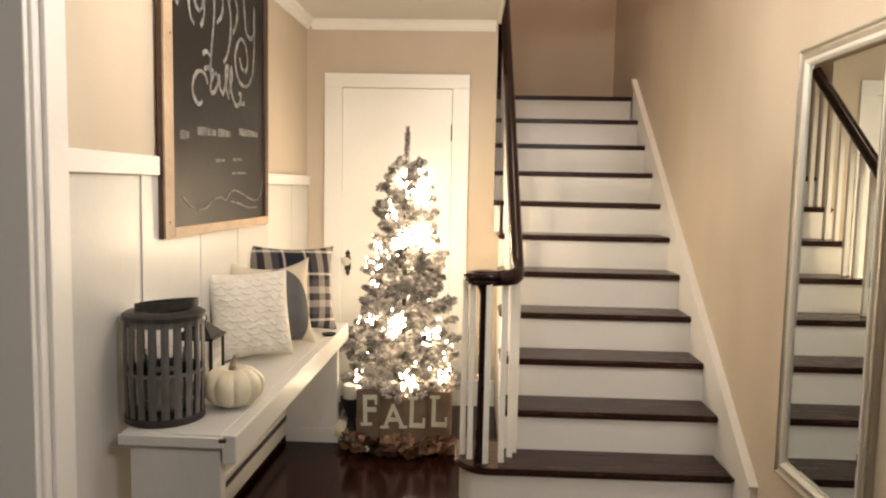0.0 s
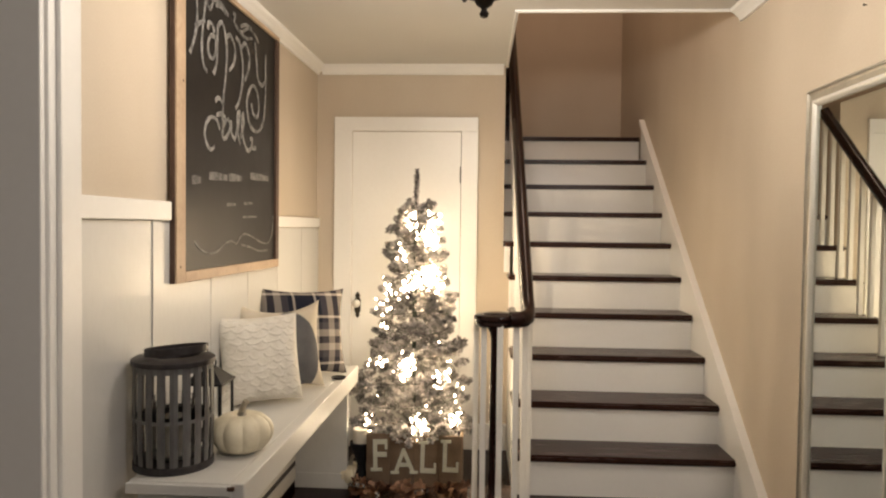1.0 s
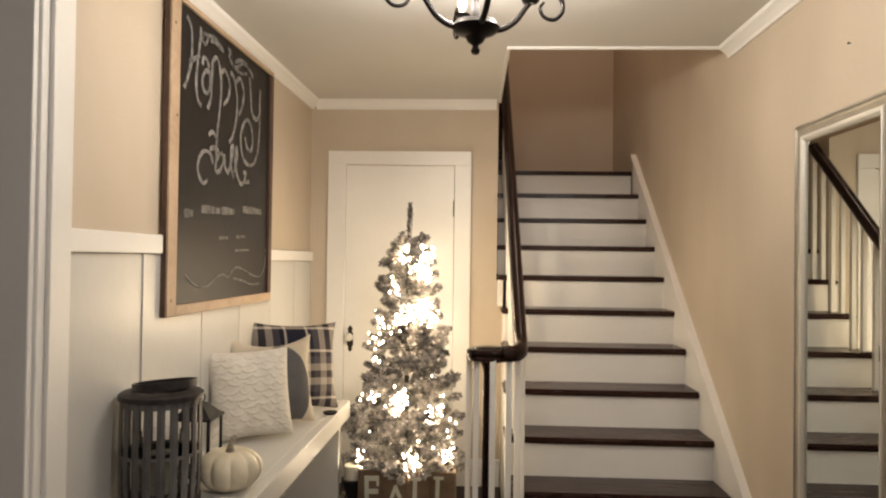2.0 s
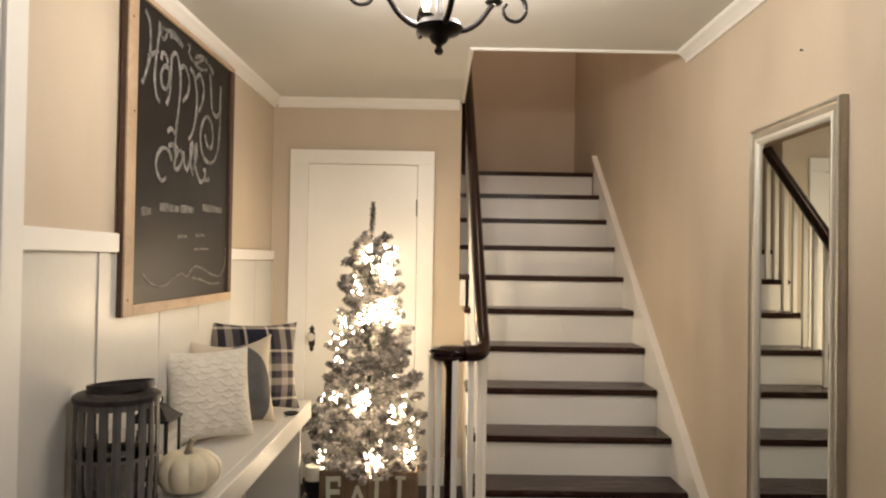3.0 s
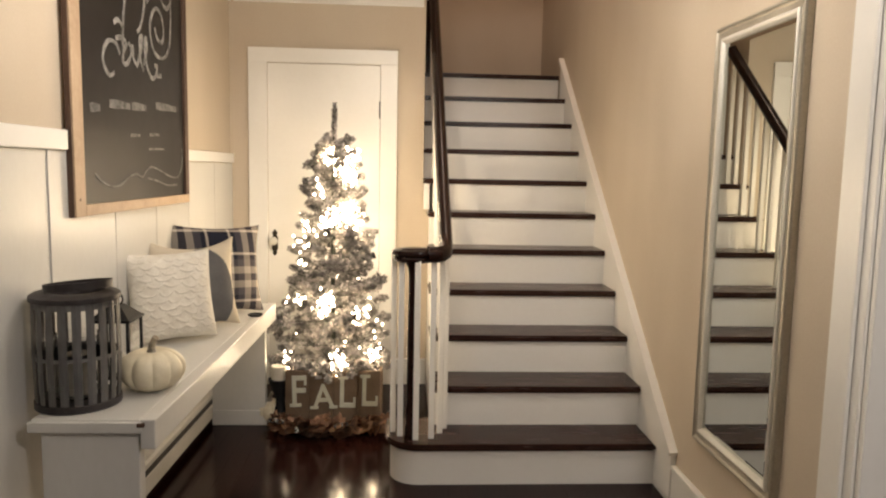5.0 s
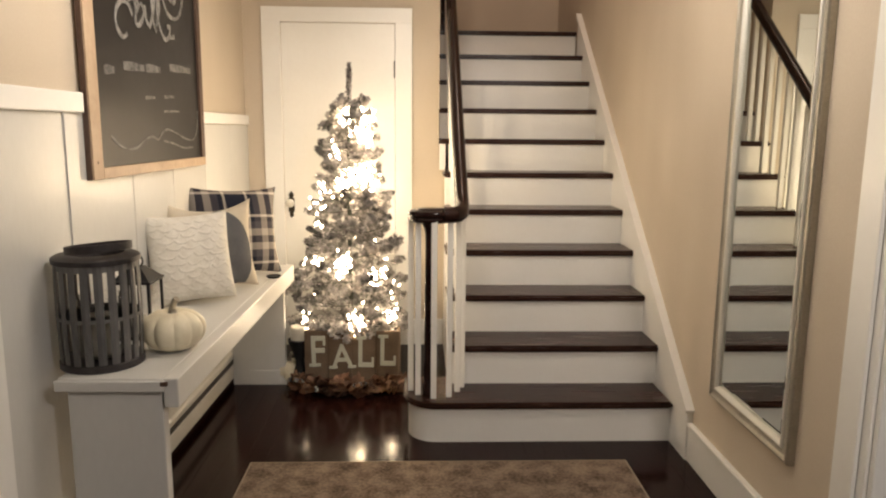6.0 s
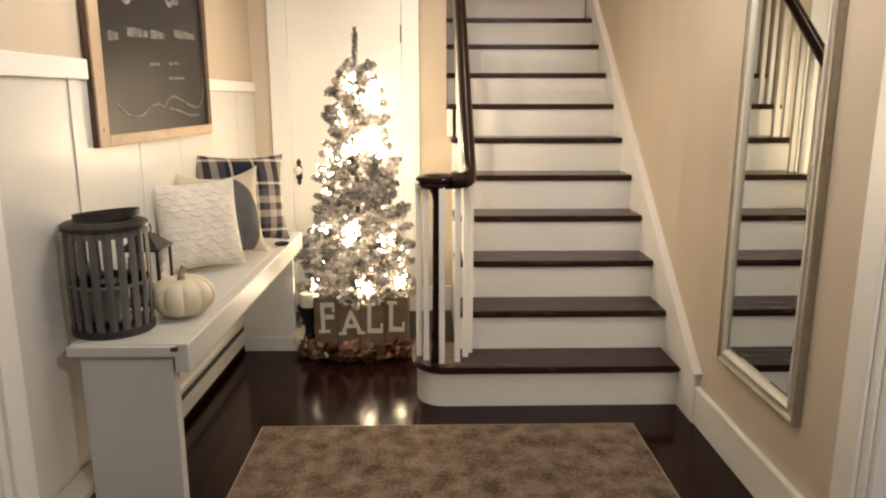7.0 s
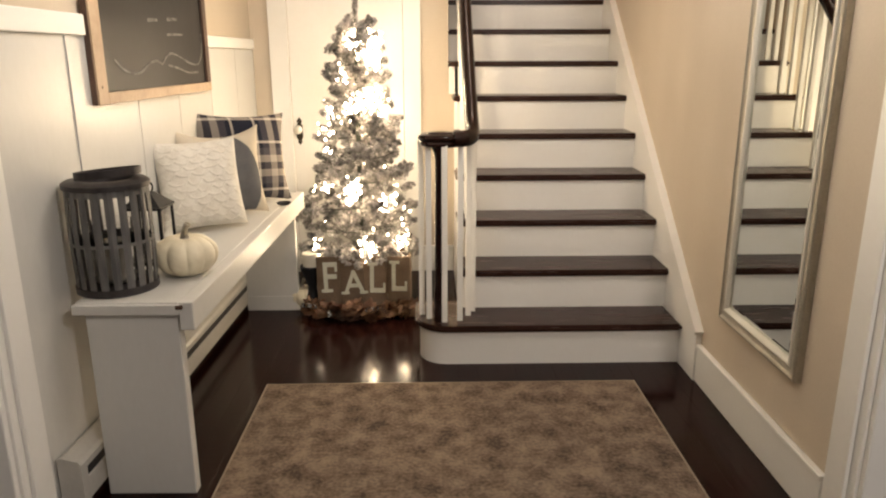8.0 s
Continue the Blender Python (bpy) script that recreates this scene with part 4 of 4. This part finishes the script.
def flocked_tree():
    rnd = random.Random(4)
    t = thing("flocked_tree", (TX, TY, 0), "slim snow-flocked artificial tree by the door", "tree")
    part("trunk", lathe([(0.013, 0.0), (0.012, 0.9), (0.006, 1.5), (0.003, 1.66)], 12), M_BARK, t, smooth=True)
    for i in range(3):
        a = 2.1 * i
        part("stand_leg", tube([(0, 0, 0.10), (0.12 * math.cos(a), 0.12 * math.sin(a), 0.012), (0.16 * math.cos(a), 0.16 * math.sin(a), 0.010)], 0.009, 8), M_BLACK, t, smooth=True)
    verts, faces = [], []

    def needle(p, d, length, width):
        s = d.cross(Vector((rnd.uniform(-1, 1), rnd.uniform(-1, 1), rnd.uniform(-1, 1))))
        if s.length < 1e-3:
            return
        s = s.normalized() * width
        k = len(verts)
        verts.extend((tuple(p - s), tuple(p + s), tuple(p + d * length + s * 0.7), tuple(p + d * length - s * 0.7)))
        faces.append((k, k + 1, k + 2, k + 3))

    def sprig(p, axis, length, fat, count):
        axis = axis.normalized()
        for _ in range(count):
            u = rnd.random() ** 0.8
            r = Vector((rnd.gauss(0, 1), rnd.gauss(0, 1), rnd.gauss(0, 1)))
            r = (r - axis * r.dot(axis))
            if r.length < 1e-3:
                continue
            r.normalize()
            d = (r + axis * rnd.uniform(0.25, 0.9)).normalized()
            needle(p + axis * length * u, d, fat * rnd.uniform(0.7, 1.15) * (1.0 if u < 0.85 else 0.75), 0.0030)
    z = 0.245
    while z < 1.44:
        R = tree_radius(z)
        around = max(6, int(R * 34))
        for i in range(around):
            a = 2 * math.pi * (i + rnd.random() * 0.8) / around + z * 7
            r = R * rnd.uniform(0.78, 1.10)
            zz = z + (rnd.uniform(-0.045, 0.045) if z < 0.9 else rnd.uniform(-0.022, 0.022))
            out = Vector((math.cos(a), math.sin(a), rnd.uniform(-0.1, 0.85)))
            root = Vector((0.012 * math.cos(a), 0.012 * math.sin(a), zz))
            tip = Vector((r * math.cos(a), r * math.sin(a), zz + 0.05))
            n = 2 if R < 0.15 else 3
            for k in range(n):
                s0 = (k + 0.5) / (n + 0.2)
                b = root.lerp(tip, s0)
                side = Vector((-math.sin(a), math.cos(a), rnd.uniform(-0.2, 0.35))) * rnd.choice((-1, 1))
                sprig(b, out + side * rnd.uniform(0.2, 0.9), 0.045 + 0.02 * rnd.random(), 0.026, 75)
            sprig(tip - out.normalized() * 0.06, out, 0.080, 0.021, 180)
            side = Vector((-math.sin(a), math.cos(a), 0.1))
            for sg in (-1, 1):
                if R > 0.10:
                    sprig(tip - out.normalized() * 0.06, out + side * sg * rnd.uniform(0.6, 1.1), 0.072, 0.020, 130)
        for i in range(int(around * 0.8)):
            a = rnd.random() * 6.283
            r = R * rnd.uniform(0.1, 0.55)
            sprig(Vector((r * math.cos(a), r * math.sin(a), z + rnd.uniform(-0.03, 0.03))), Vector((math.cos(a), math.sin(a), rnd.uniform(-0.3, 0.6))), 0.06, 0.03, 60)
        z += 0.066
    for i in range(34):
        a = math.pi + math.pi * (i + rnd.random()) / 34
        r = 0.26 + 0.05 * rnd.random()
        p = Vector((r * math.cos(a), r * math.sin(a), 0.30 + 0.05 * rnd.random()))
        sprig(p, Vector((math.cos(a), math.sin(a), rnd.uniform(-0.9, 0.0))), 0.055, 0.026, 90)
    for k in range(3):
        d = Vector((math.cos(2.1 * k + 0.2), math.sin(2.1 * k + 0.2), 0.5))
        sprig(Vector((0, 0, 1.47)), d, 0.07, 0.012, 90)
        sprig(Vector((0, 0, 1.47)) + d.normalized() * 0.07, Vector((d.x * 0.4, d.y * 0.4, 1)), 0.03, 0.013, 60)
    sprig(Vector((0, 0, 1.46)), Vector((0.03, 0, 1)), 0.23, 0.019, 520)
    me = bpy.data.meshes.new("needles")
    me.from_pydata(verts, [], faces)
    me.materials.append(M_NEEDLE)
    crown = new("needles", me)
    crown.parent = t
    tagged(crown, "snow-flocked green needles", kind="stuff")


flocked_tree()


# where the lights bunch on the front of the tree: x, height, bulbs
CLUSTERS = ((-1.50, 1.40, 8), (-1.395, 1.41, 8), (-1.434, 1.345, 9), (-1.38, 1.30, 7), (-1.537, 1.217, 4), (-1.395, 1.13, 10), (-1.352, 1.06, 8), (-1.453, 1.09, 8), (-1.51, 1.055, 6), (-1.613, 1.02, 4), (-1.655, 0.936, 3), (-1.638, 0.848, 2), (-1.645, 0.645, 4), (-1.495, 0.655, 10), (-1.515, 0.615, 5), (-1.321, 0.585, 6), (-1.283, 0.51, 3), (-1.41, 0.37, 10), (-1.43, 0.33, 5), (-1.245, 0.375, 6), (-1.705, 0.33, 4))


def string_lights():
    rnd = random.Random(12)
    t = thing("string_lights", (TX, TY, 0.3), "string of warm white mini lights wound round the tree", "string lights")
    path = []
    bulbs = []
    n = 260
    for i in range(n):
        u = i / (n - 1)
        z = 0.34 + 1.10 * u
        a = 2 * math.pi * 9 * u
        r = tree_radius(z) * 0.80
        path.append((r * math.cos(a), r * math.sin(a), z - 0.3))
    part("cord", tube(path, 0.0018, 5), M_BARK, t, "dark green cord")
    proto = None
    for x, z, count in CLUSTERS:
        for k in range(int(count * 3.2)):
            zz = z + rnd.gauss(0, 0.024)
            xx = x - TX + rnd.gauss(0, 0.026)
            r = tree_radius(zz) * rnd.uniform(0.80, 1.03)
            bulbs.append((xx, -math.sqrt(max(0.0, r * r - xx * xx)), zz - 0.3))
    for k in range(16):
        a, zz = rnd.uniform(0, math.pi), rnd.uniform(0.35, 1.4)
        bulbs.append((tree_radius(zz) * 0.9 * math.cos(a), tree_radius(zz) * 0.9 * math.sin(a), zz - 0.3))
    for p in bulbs:
        if proto is None:
            proto = part("mini_bulb", lathe([(0.001, -0.003), (0.0028, 0.0), (0.0032, 0.003), (0.0022, 0.007), (0.0, 0.010)], 8), M_SPARK, t)
            ob = proto
        else:
            ob = new("mini_bulb", proto.data)
            ob.parent = t
        ob.location = p
        ob.visible_shadow = False


string_lights()
for x, z, count in CLUSTERS:
    if count > 4:
        r = tree_radius(z) + 0.012
        point_lamp("mini_bulb_light", (x, TY - math.sqrt(max(0.0, r * r - (x - TX) ** 2)), z), (0.26 if z > 0.8 else 0.09 if z > 0.5 else 0.075) * count, GLINT, 0.006)
for x, y, z, w in ((0.0, 0.22, 0.75, 2.2), (-0.16, 0.16, 0.9, 2.3), (0.15, 0.15, 1.0, 2.3), (0.0, 0.14, 1.32, 2.6)):
    point_lamp("mini_bulb_light", (TX + x, TY + y, z), w, WARM, 0.02)


# box with the letters, dried leaves and pumpkins at the foot of the tree
def letter_box():
    t = thing("letter_box", (-1.455, 0.80, 0), "tan burlap covered box with pale letters at the tree foot", "decorative box")
    o = Vector(t.location)
    x0, x1 = -1.70, -1.205
    n = 4
    panels = []
    for i in range(n):
        a, b = x0 + (x1 - x0) * i / n, x0 + (x1 - x0) * (i + 1) / n
        h = (0.312, 0.30, 0.315, 0.31)[i]
        bm = cube(a + 0.002, b - 0.002, 0.68, 0.695, 0.03, h, 0.003)
        bm.transform(Matrix.Translation(-o))
        panels.append(part("front_panel", bm, M_BURLAP, t))
    for b in ((x0, x0 + 0.014, 0.695, 0.93, 0.03, 0.30), (x1 - 0.014, x1, 0.695, 0.93, 0.03, 0.30), (x0, x1, 0.93, 0.945, 0.03, 0.30), (x0, x1, 0.695, 0.93, 0.0, 0.03)):
        bm = cube(*b, 0.002)
        bm.transform(Matrix.Translation(-o))
        part("side_panel", bm, M_BURLAP, t)
    for panel, (ch, x, z, size) in zip(panels, (("F", -1.672, 0.123, 0.235), ("A", -1.556, 0.112, 0.185), ("L", -1.432, 0.122, 0.235), ("L", -1.318, 0.130, 0.235))):
        cu = bpy.data.curves.new("letter", "FONT")
        cu.body, cu.size, cu.extrude, cu.offset = ch, size, 0.004, 0.0015
        tmp = bpy.data.objects.new("letter", cu)
        scene.collection.objects.link(tmp)
        me = bpy.data.meshes.new_from_object(tmp.evaluated_get(bpy.context.evaluated_depsgraph_get()))
        bpy.data.objects.remove(tmp)
        bm = bmesh.new()
        bm.from_mesh(me)
        # slab serifs at the feet and heads
        for v in bm.verts:
            v.co.x *= 0.78 if ch != "A" else 0.9
        hgt = max(v.co.y for v in bm.verts)
        lo, hi = min(v.co.x for v in bm.verts), max(v.co.x for v in bm.verts)
        if ch == "F":
            block(bm, lo - 0.014, lo + 0.044, 0, 0.014, -0.0052, 0.0052)
            block(bm, hi - 0.008, hi + 0.004, hgt - 0.05, hgt, -0.0052, 0.0052)
        elif ch == "L":
            block(bm, lo - 0.012, lo + 0.040, hgt - 0.014, hgt, -0.0052, 0.0052)
            block(bm, hi - 0.008, hi + 0.004, 0, 0.05, -0.0052, 0.0052)
        else:
            block(bm, lo - 0.012, lo + 0.030, 0, 0.012, -0.0052, 0.0052)
            block(bm, hi - 0.030, hi + 0.012, 0, 0.012, -0.0052, 0.0052)
        bm.transform(Matrix.Translation(Vector((x, 0.673, z)) - o) @ Matrix.Rotation(radians(90), 4, "X") @ Matrix.Rotation(radians(rot_of(ch)), 4, "Z"))
        part("letter", bm, M_LETTER, panel, "pale cream serif letter")


def rot_of(ch):
    return {"F": 1.5, "A": 2.0, "L": -1.0}[ch]


letter_box()


def leaf_mesh():
    bm = bmesh.new()
    out = []
    n = 18
    for i in range(n):
        a = 2 * math.pi * i / n
        r = 0.036 * (0.62 + 0.38 * abs(math.cos(2.5 * a))) * (1.1 if i == 0 else 1)
        out.append(bm.verts.new((r * math.cos(a) * 1.15, r * math.sin(a) * 0.85, 0.008 * math.cos(2 * a) + 0.004 * math.sin(3 * a))))
    mid = bm.verts.new((0, 0, -0.003))
    for i in range(n):
        bm.faces.new((mid, out[i], out[(i + 1) % n]))
    me = bpy.data.meshes.new("leaf")
    bmesh.ops.solidify(bm, geom=bm.faces[:], thickness=0.001)
    bm.to_mesh(me)
    bm.free()
    me.materials.append(M_LEAF)
    return me


def leaf_garland():
    rnd = random.Random(3)
    t = thing("leaf_garland", (-1.46, 0.66, 0), "garland of dried autumn leaves around the box", "garland")
    me = leaf_mesh()
    for i in range(120):
        u = rnd.uniform(-1, 1)
        x = 0.30 * u
        front = -0.075 * (1 - abs(u) ** 3) + 0.05 * abs(u) ** 2
        ob = new("leaf", me)
        ob.parent = t
        h = rnd.random()
        ob.location = (x, front + rnd.uniform(-0.035, 0.045), 0.012 + 0.075 * h * (1 - 0.4 * abs(u)))
        ob.rotation_euler = Euler((rnd.uniform(-0.3, 1.1), rnd.uniform(-0.6, 0.6), rnd.uniform(0, 6.28)))
        s = rnd.uniform(0.8, 1.45)
        ob.scale = (s, s, s)


leaf_garland()


def check_material():
    """Black and white checked ribbon."""
    m = bpy.data.materials.new("checked_ribbon")
    m.use_nodes = True
    nt = m.node_tree
    b = nt.nodes["Principled BSDF"]
    b.inputs["Roughness"].default_value = 0.85
    tc, ch = nt.nodes.new("ShaderNodeTexCoord"), nt.nodes.new("ShaderNodeTexChecker")
    ch.inputs["Scale"].default_value = 95
    ch.inputs["Color1"].default_value, ch.inputs["Color2"].default_value = (0.62, 0.60, 0.56, 1), (0.03, 0.03, 0.032, 1)
    nt.links.new(tc.outputs["Object"], ch.inputs["Vector"])
    nt.links.new(ch.outputs["Color"], b.inputs["Base Color"])
    return m


def ribbon_bow(at, turn, size):
    """Two loops and a knot of wired ribbon tucked into the leaves."""
    t = thing("ribbon_bow", at, "black and white checked ribbon bow among the leaves", "bow", group="bows in the garland")
    t.rotation_euler = Euler((radians(-20), 0, radians(turn)))
    for side in (-1, 1):
        bm = bmesh.new()
        n, wide = 14, 0.016 * size
        prev = None
        for i in range(n + 1):
            a = 2 * math.pi * i / n
            x, z = side * size * (0.026 - 0.026 * math.cos(a)), size * (0.016 + 0.014 * math.sin(a))
            row = [bm.verts.new((x, -wide, z)), bm.verts.new((x, wide, z))]
            if prev:
                bm.faces.new((prev[0], prev[1], row[1], row[0]))
            prev = row
        bmesh.ops.solidify(bm, geom=bm.faces[:], thickness=0.001)
        part("loop", bm, M_CHECK, t)
    part("knot", cube(-0.008 * size, 0.008 * size, -0.017 * size, 0.017 * size, 0.004, 0.030 * size, 0.004), M_CHECK, t)


M_CHECK = check_material()
ribbon_bow((-1.62, 0.545, 0.028), 12, 1.1)
ribbon_bow((-1.735, 0.615, 0.055), -25, 0.8)
ribbon_bow((-1.40, 0.545, 0.060), 35, 0.7)
for i, (x, y) in enumerate(((-1.56, 0.575), (-1.36, 0.59), (-1.235, 0.62))):
    t = thing("pine_cone", (x, y, 0.0), "brown frosted pine cone among the leaves", "pine cone", group="cones in the garland")
    bm = bmesh.new()
    for k in range(60):
        a = 2.4 * k
        u = k / 60
        r = 0.026 * math.sin(math.pi * (0.12 + 0.8 * u)) + 0.003
        p = Vector((r * math.cos(a), r * math.sin(a), 0.004 + 0.055 * u))
        q = bmesh.ops.create_cube(bm, size=1.0)["verts"]
        m = Matrix.Translation(p) @ Matrix.Rotation(a, 4, "Z") @ Matrix.Rotation(radians(-25), 4, "Y") @ Matrix.Diagonal((0.016, 0.011, 0.003, 1))
        for v in q:
            v.co = m @ v.co
    part("scales", bm, M_CONE, t)
pumpkin((-1.80, 0.80, 0.0), 0.075, 0.13, "small white pumpkin on the floor by the bench")
t = thing("candle_stand", (-1.735, 0.745, 0), "black turned wooden candle stand on the floor", "candle stand")
part("stand", lathe([(0.052, 0), (0.054, 0.02), (0.036, 0.06), (0.022, 0.11), (0.022, 0.135), (0.040, 0.19), (0.058, 0.235), (0.060, 0.25), (0, 0.25)], 24), M_BLACK, t, smooth=True)
part("candle", lathe([(0.045, 0.25), (0.046, 0.315), (0.042, 0.320), (0, 0.314)], 20), M_CANDLE, t, "cream pillar candle")

# floor strips, last of the structure
STRIP = 0.083
x = WL - 0.063
while x < XR - 0.01:
    w = min(STRIP, XR - x)
    part("floor_strip", cube(x + 0.0002, x + w - 0.0002, -2.6, YD - 0.002, -0.011, 0.0, 0.0005), M_FLOOR, floor)
    x += STRIP
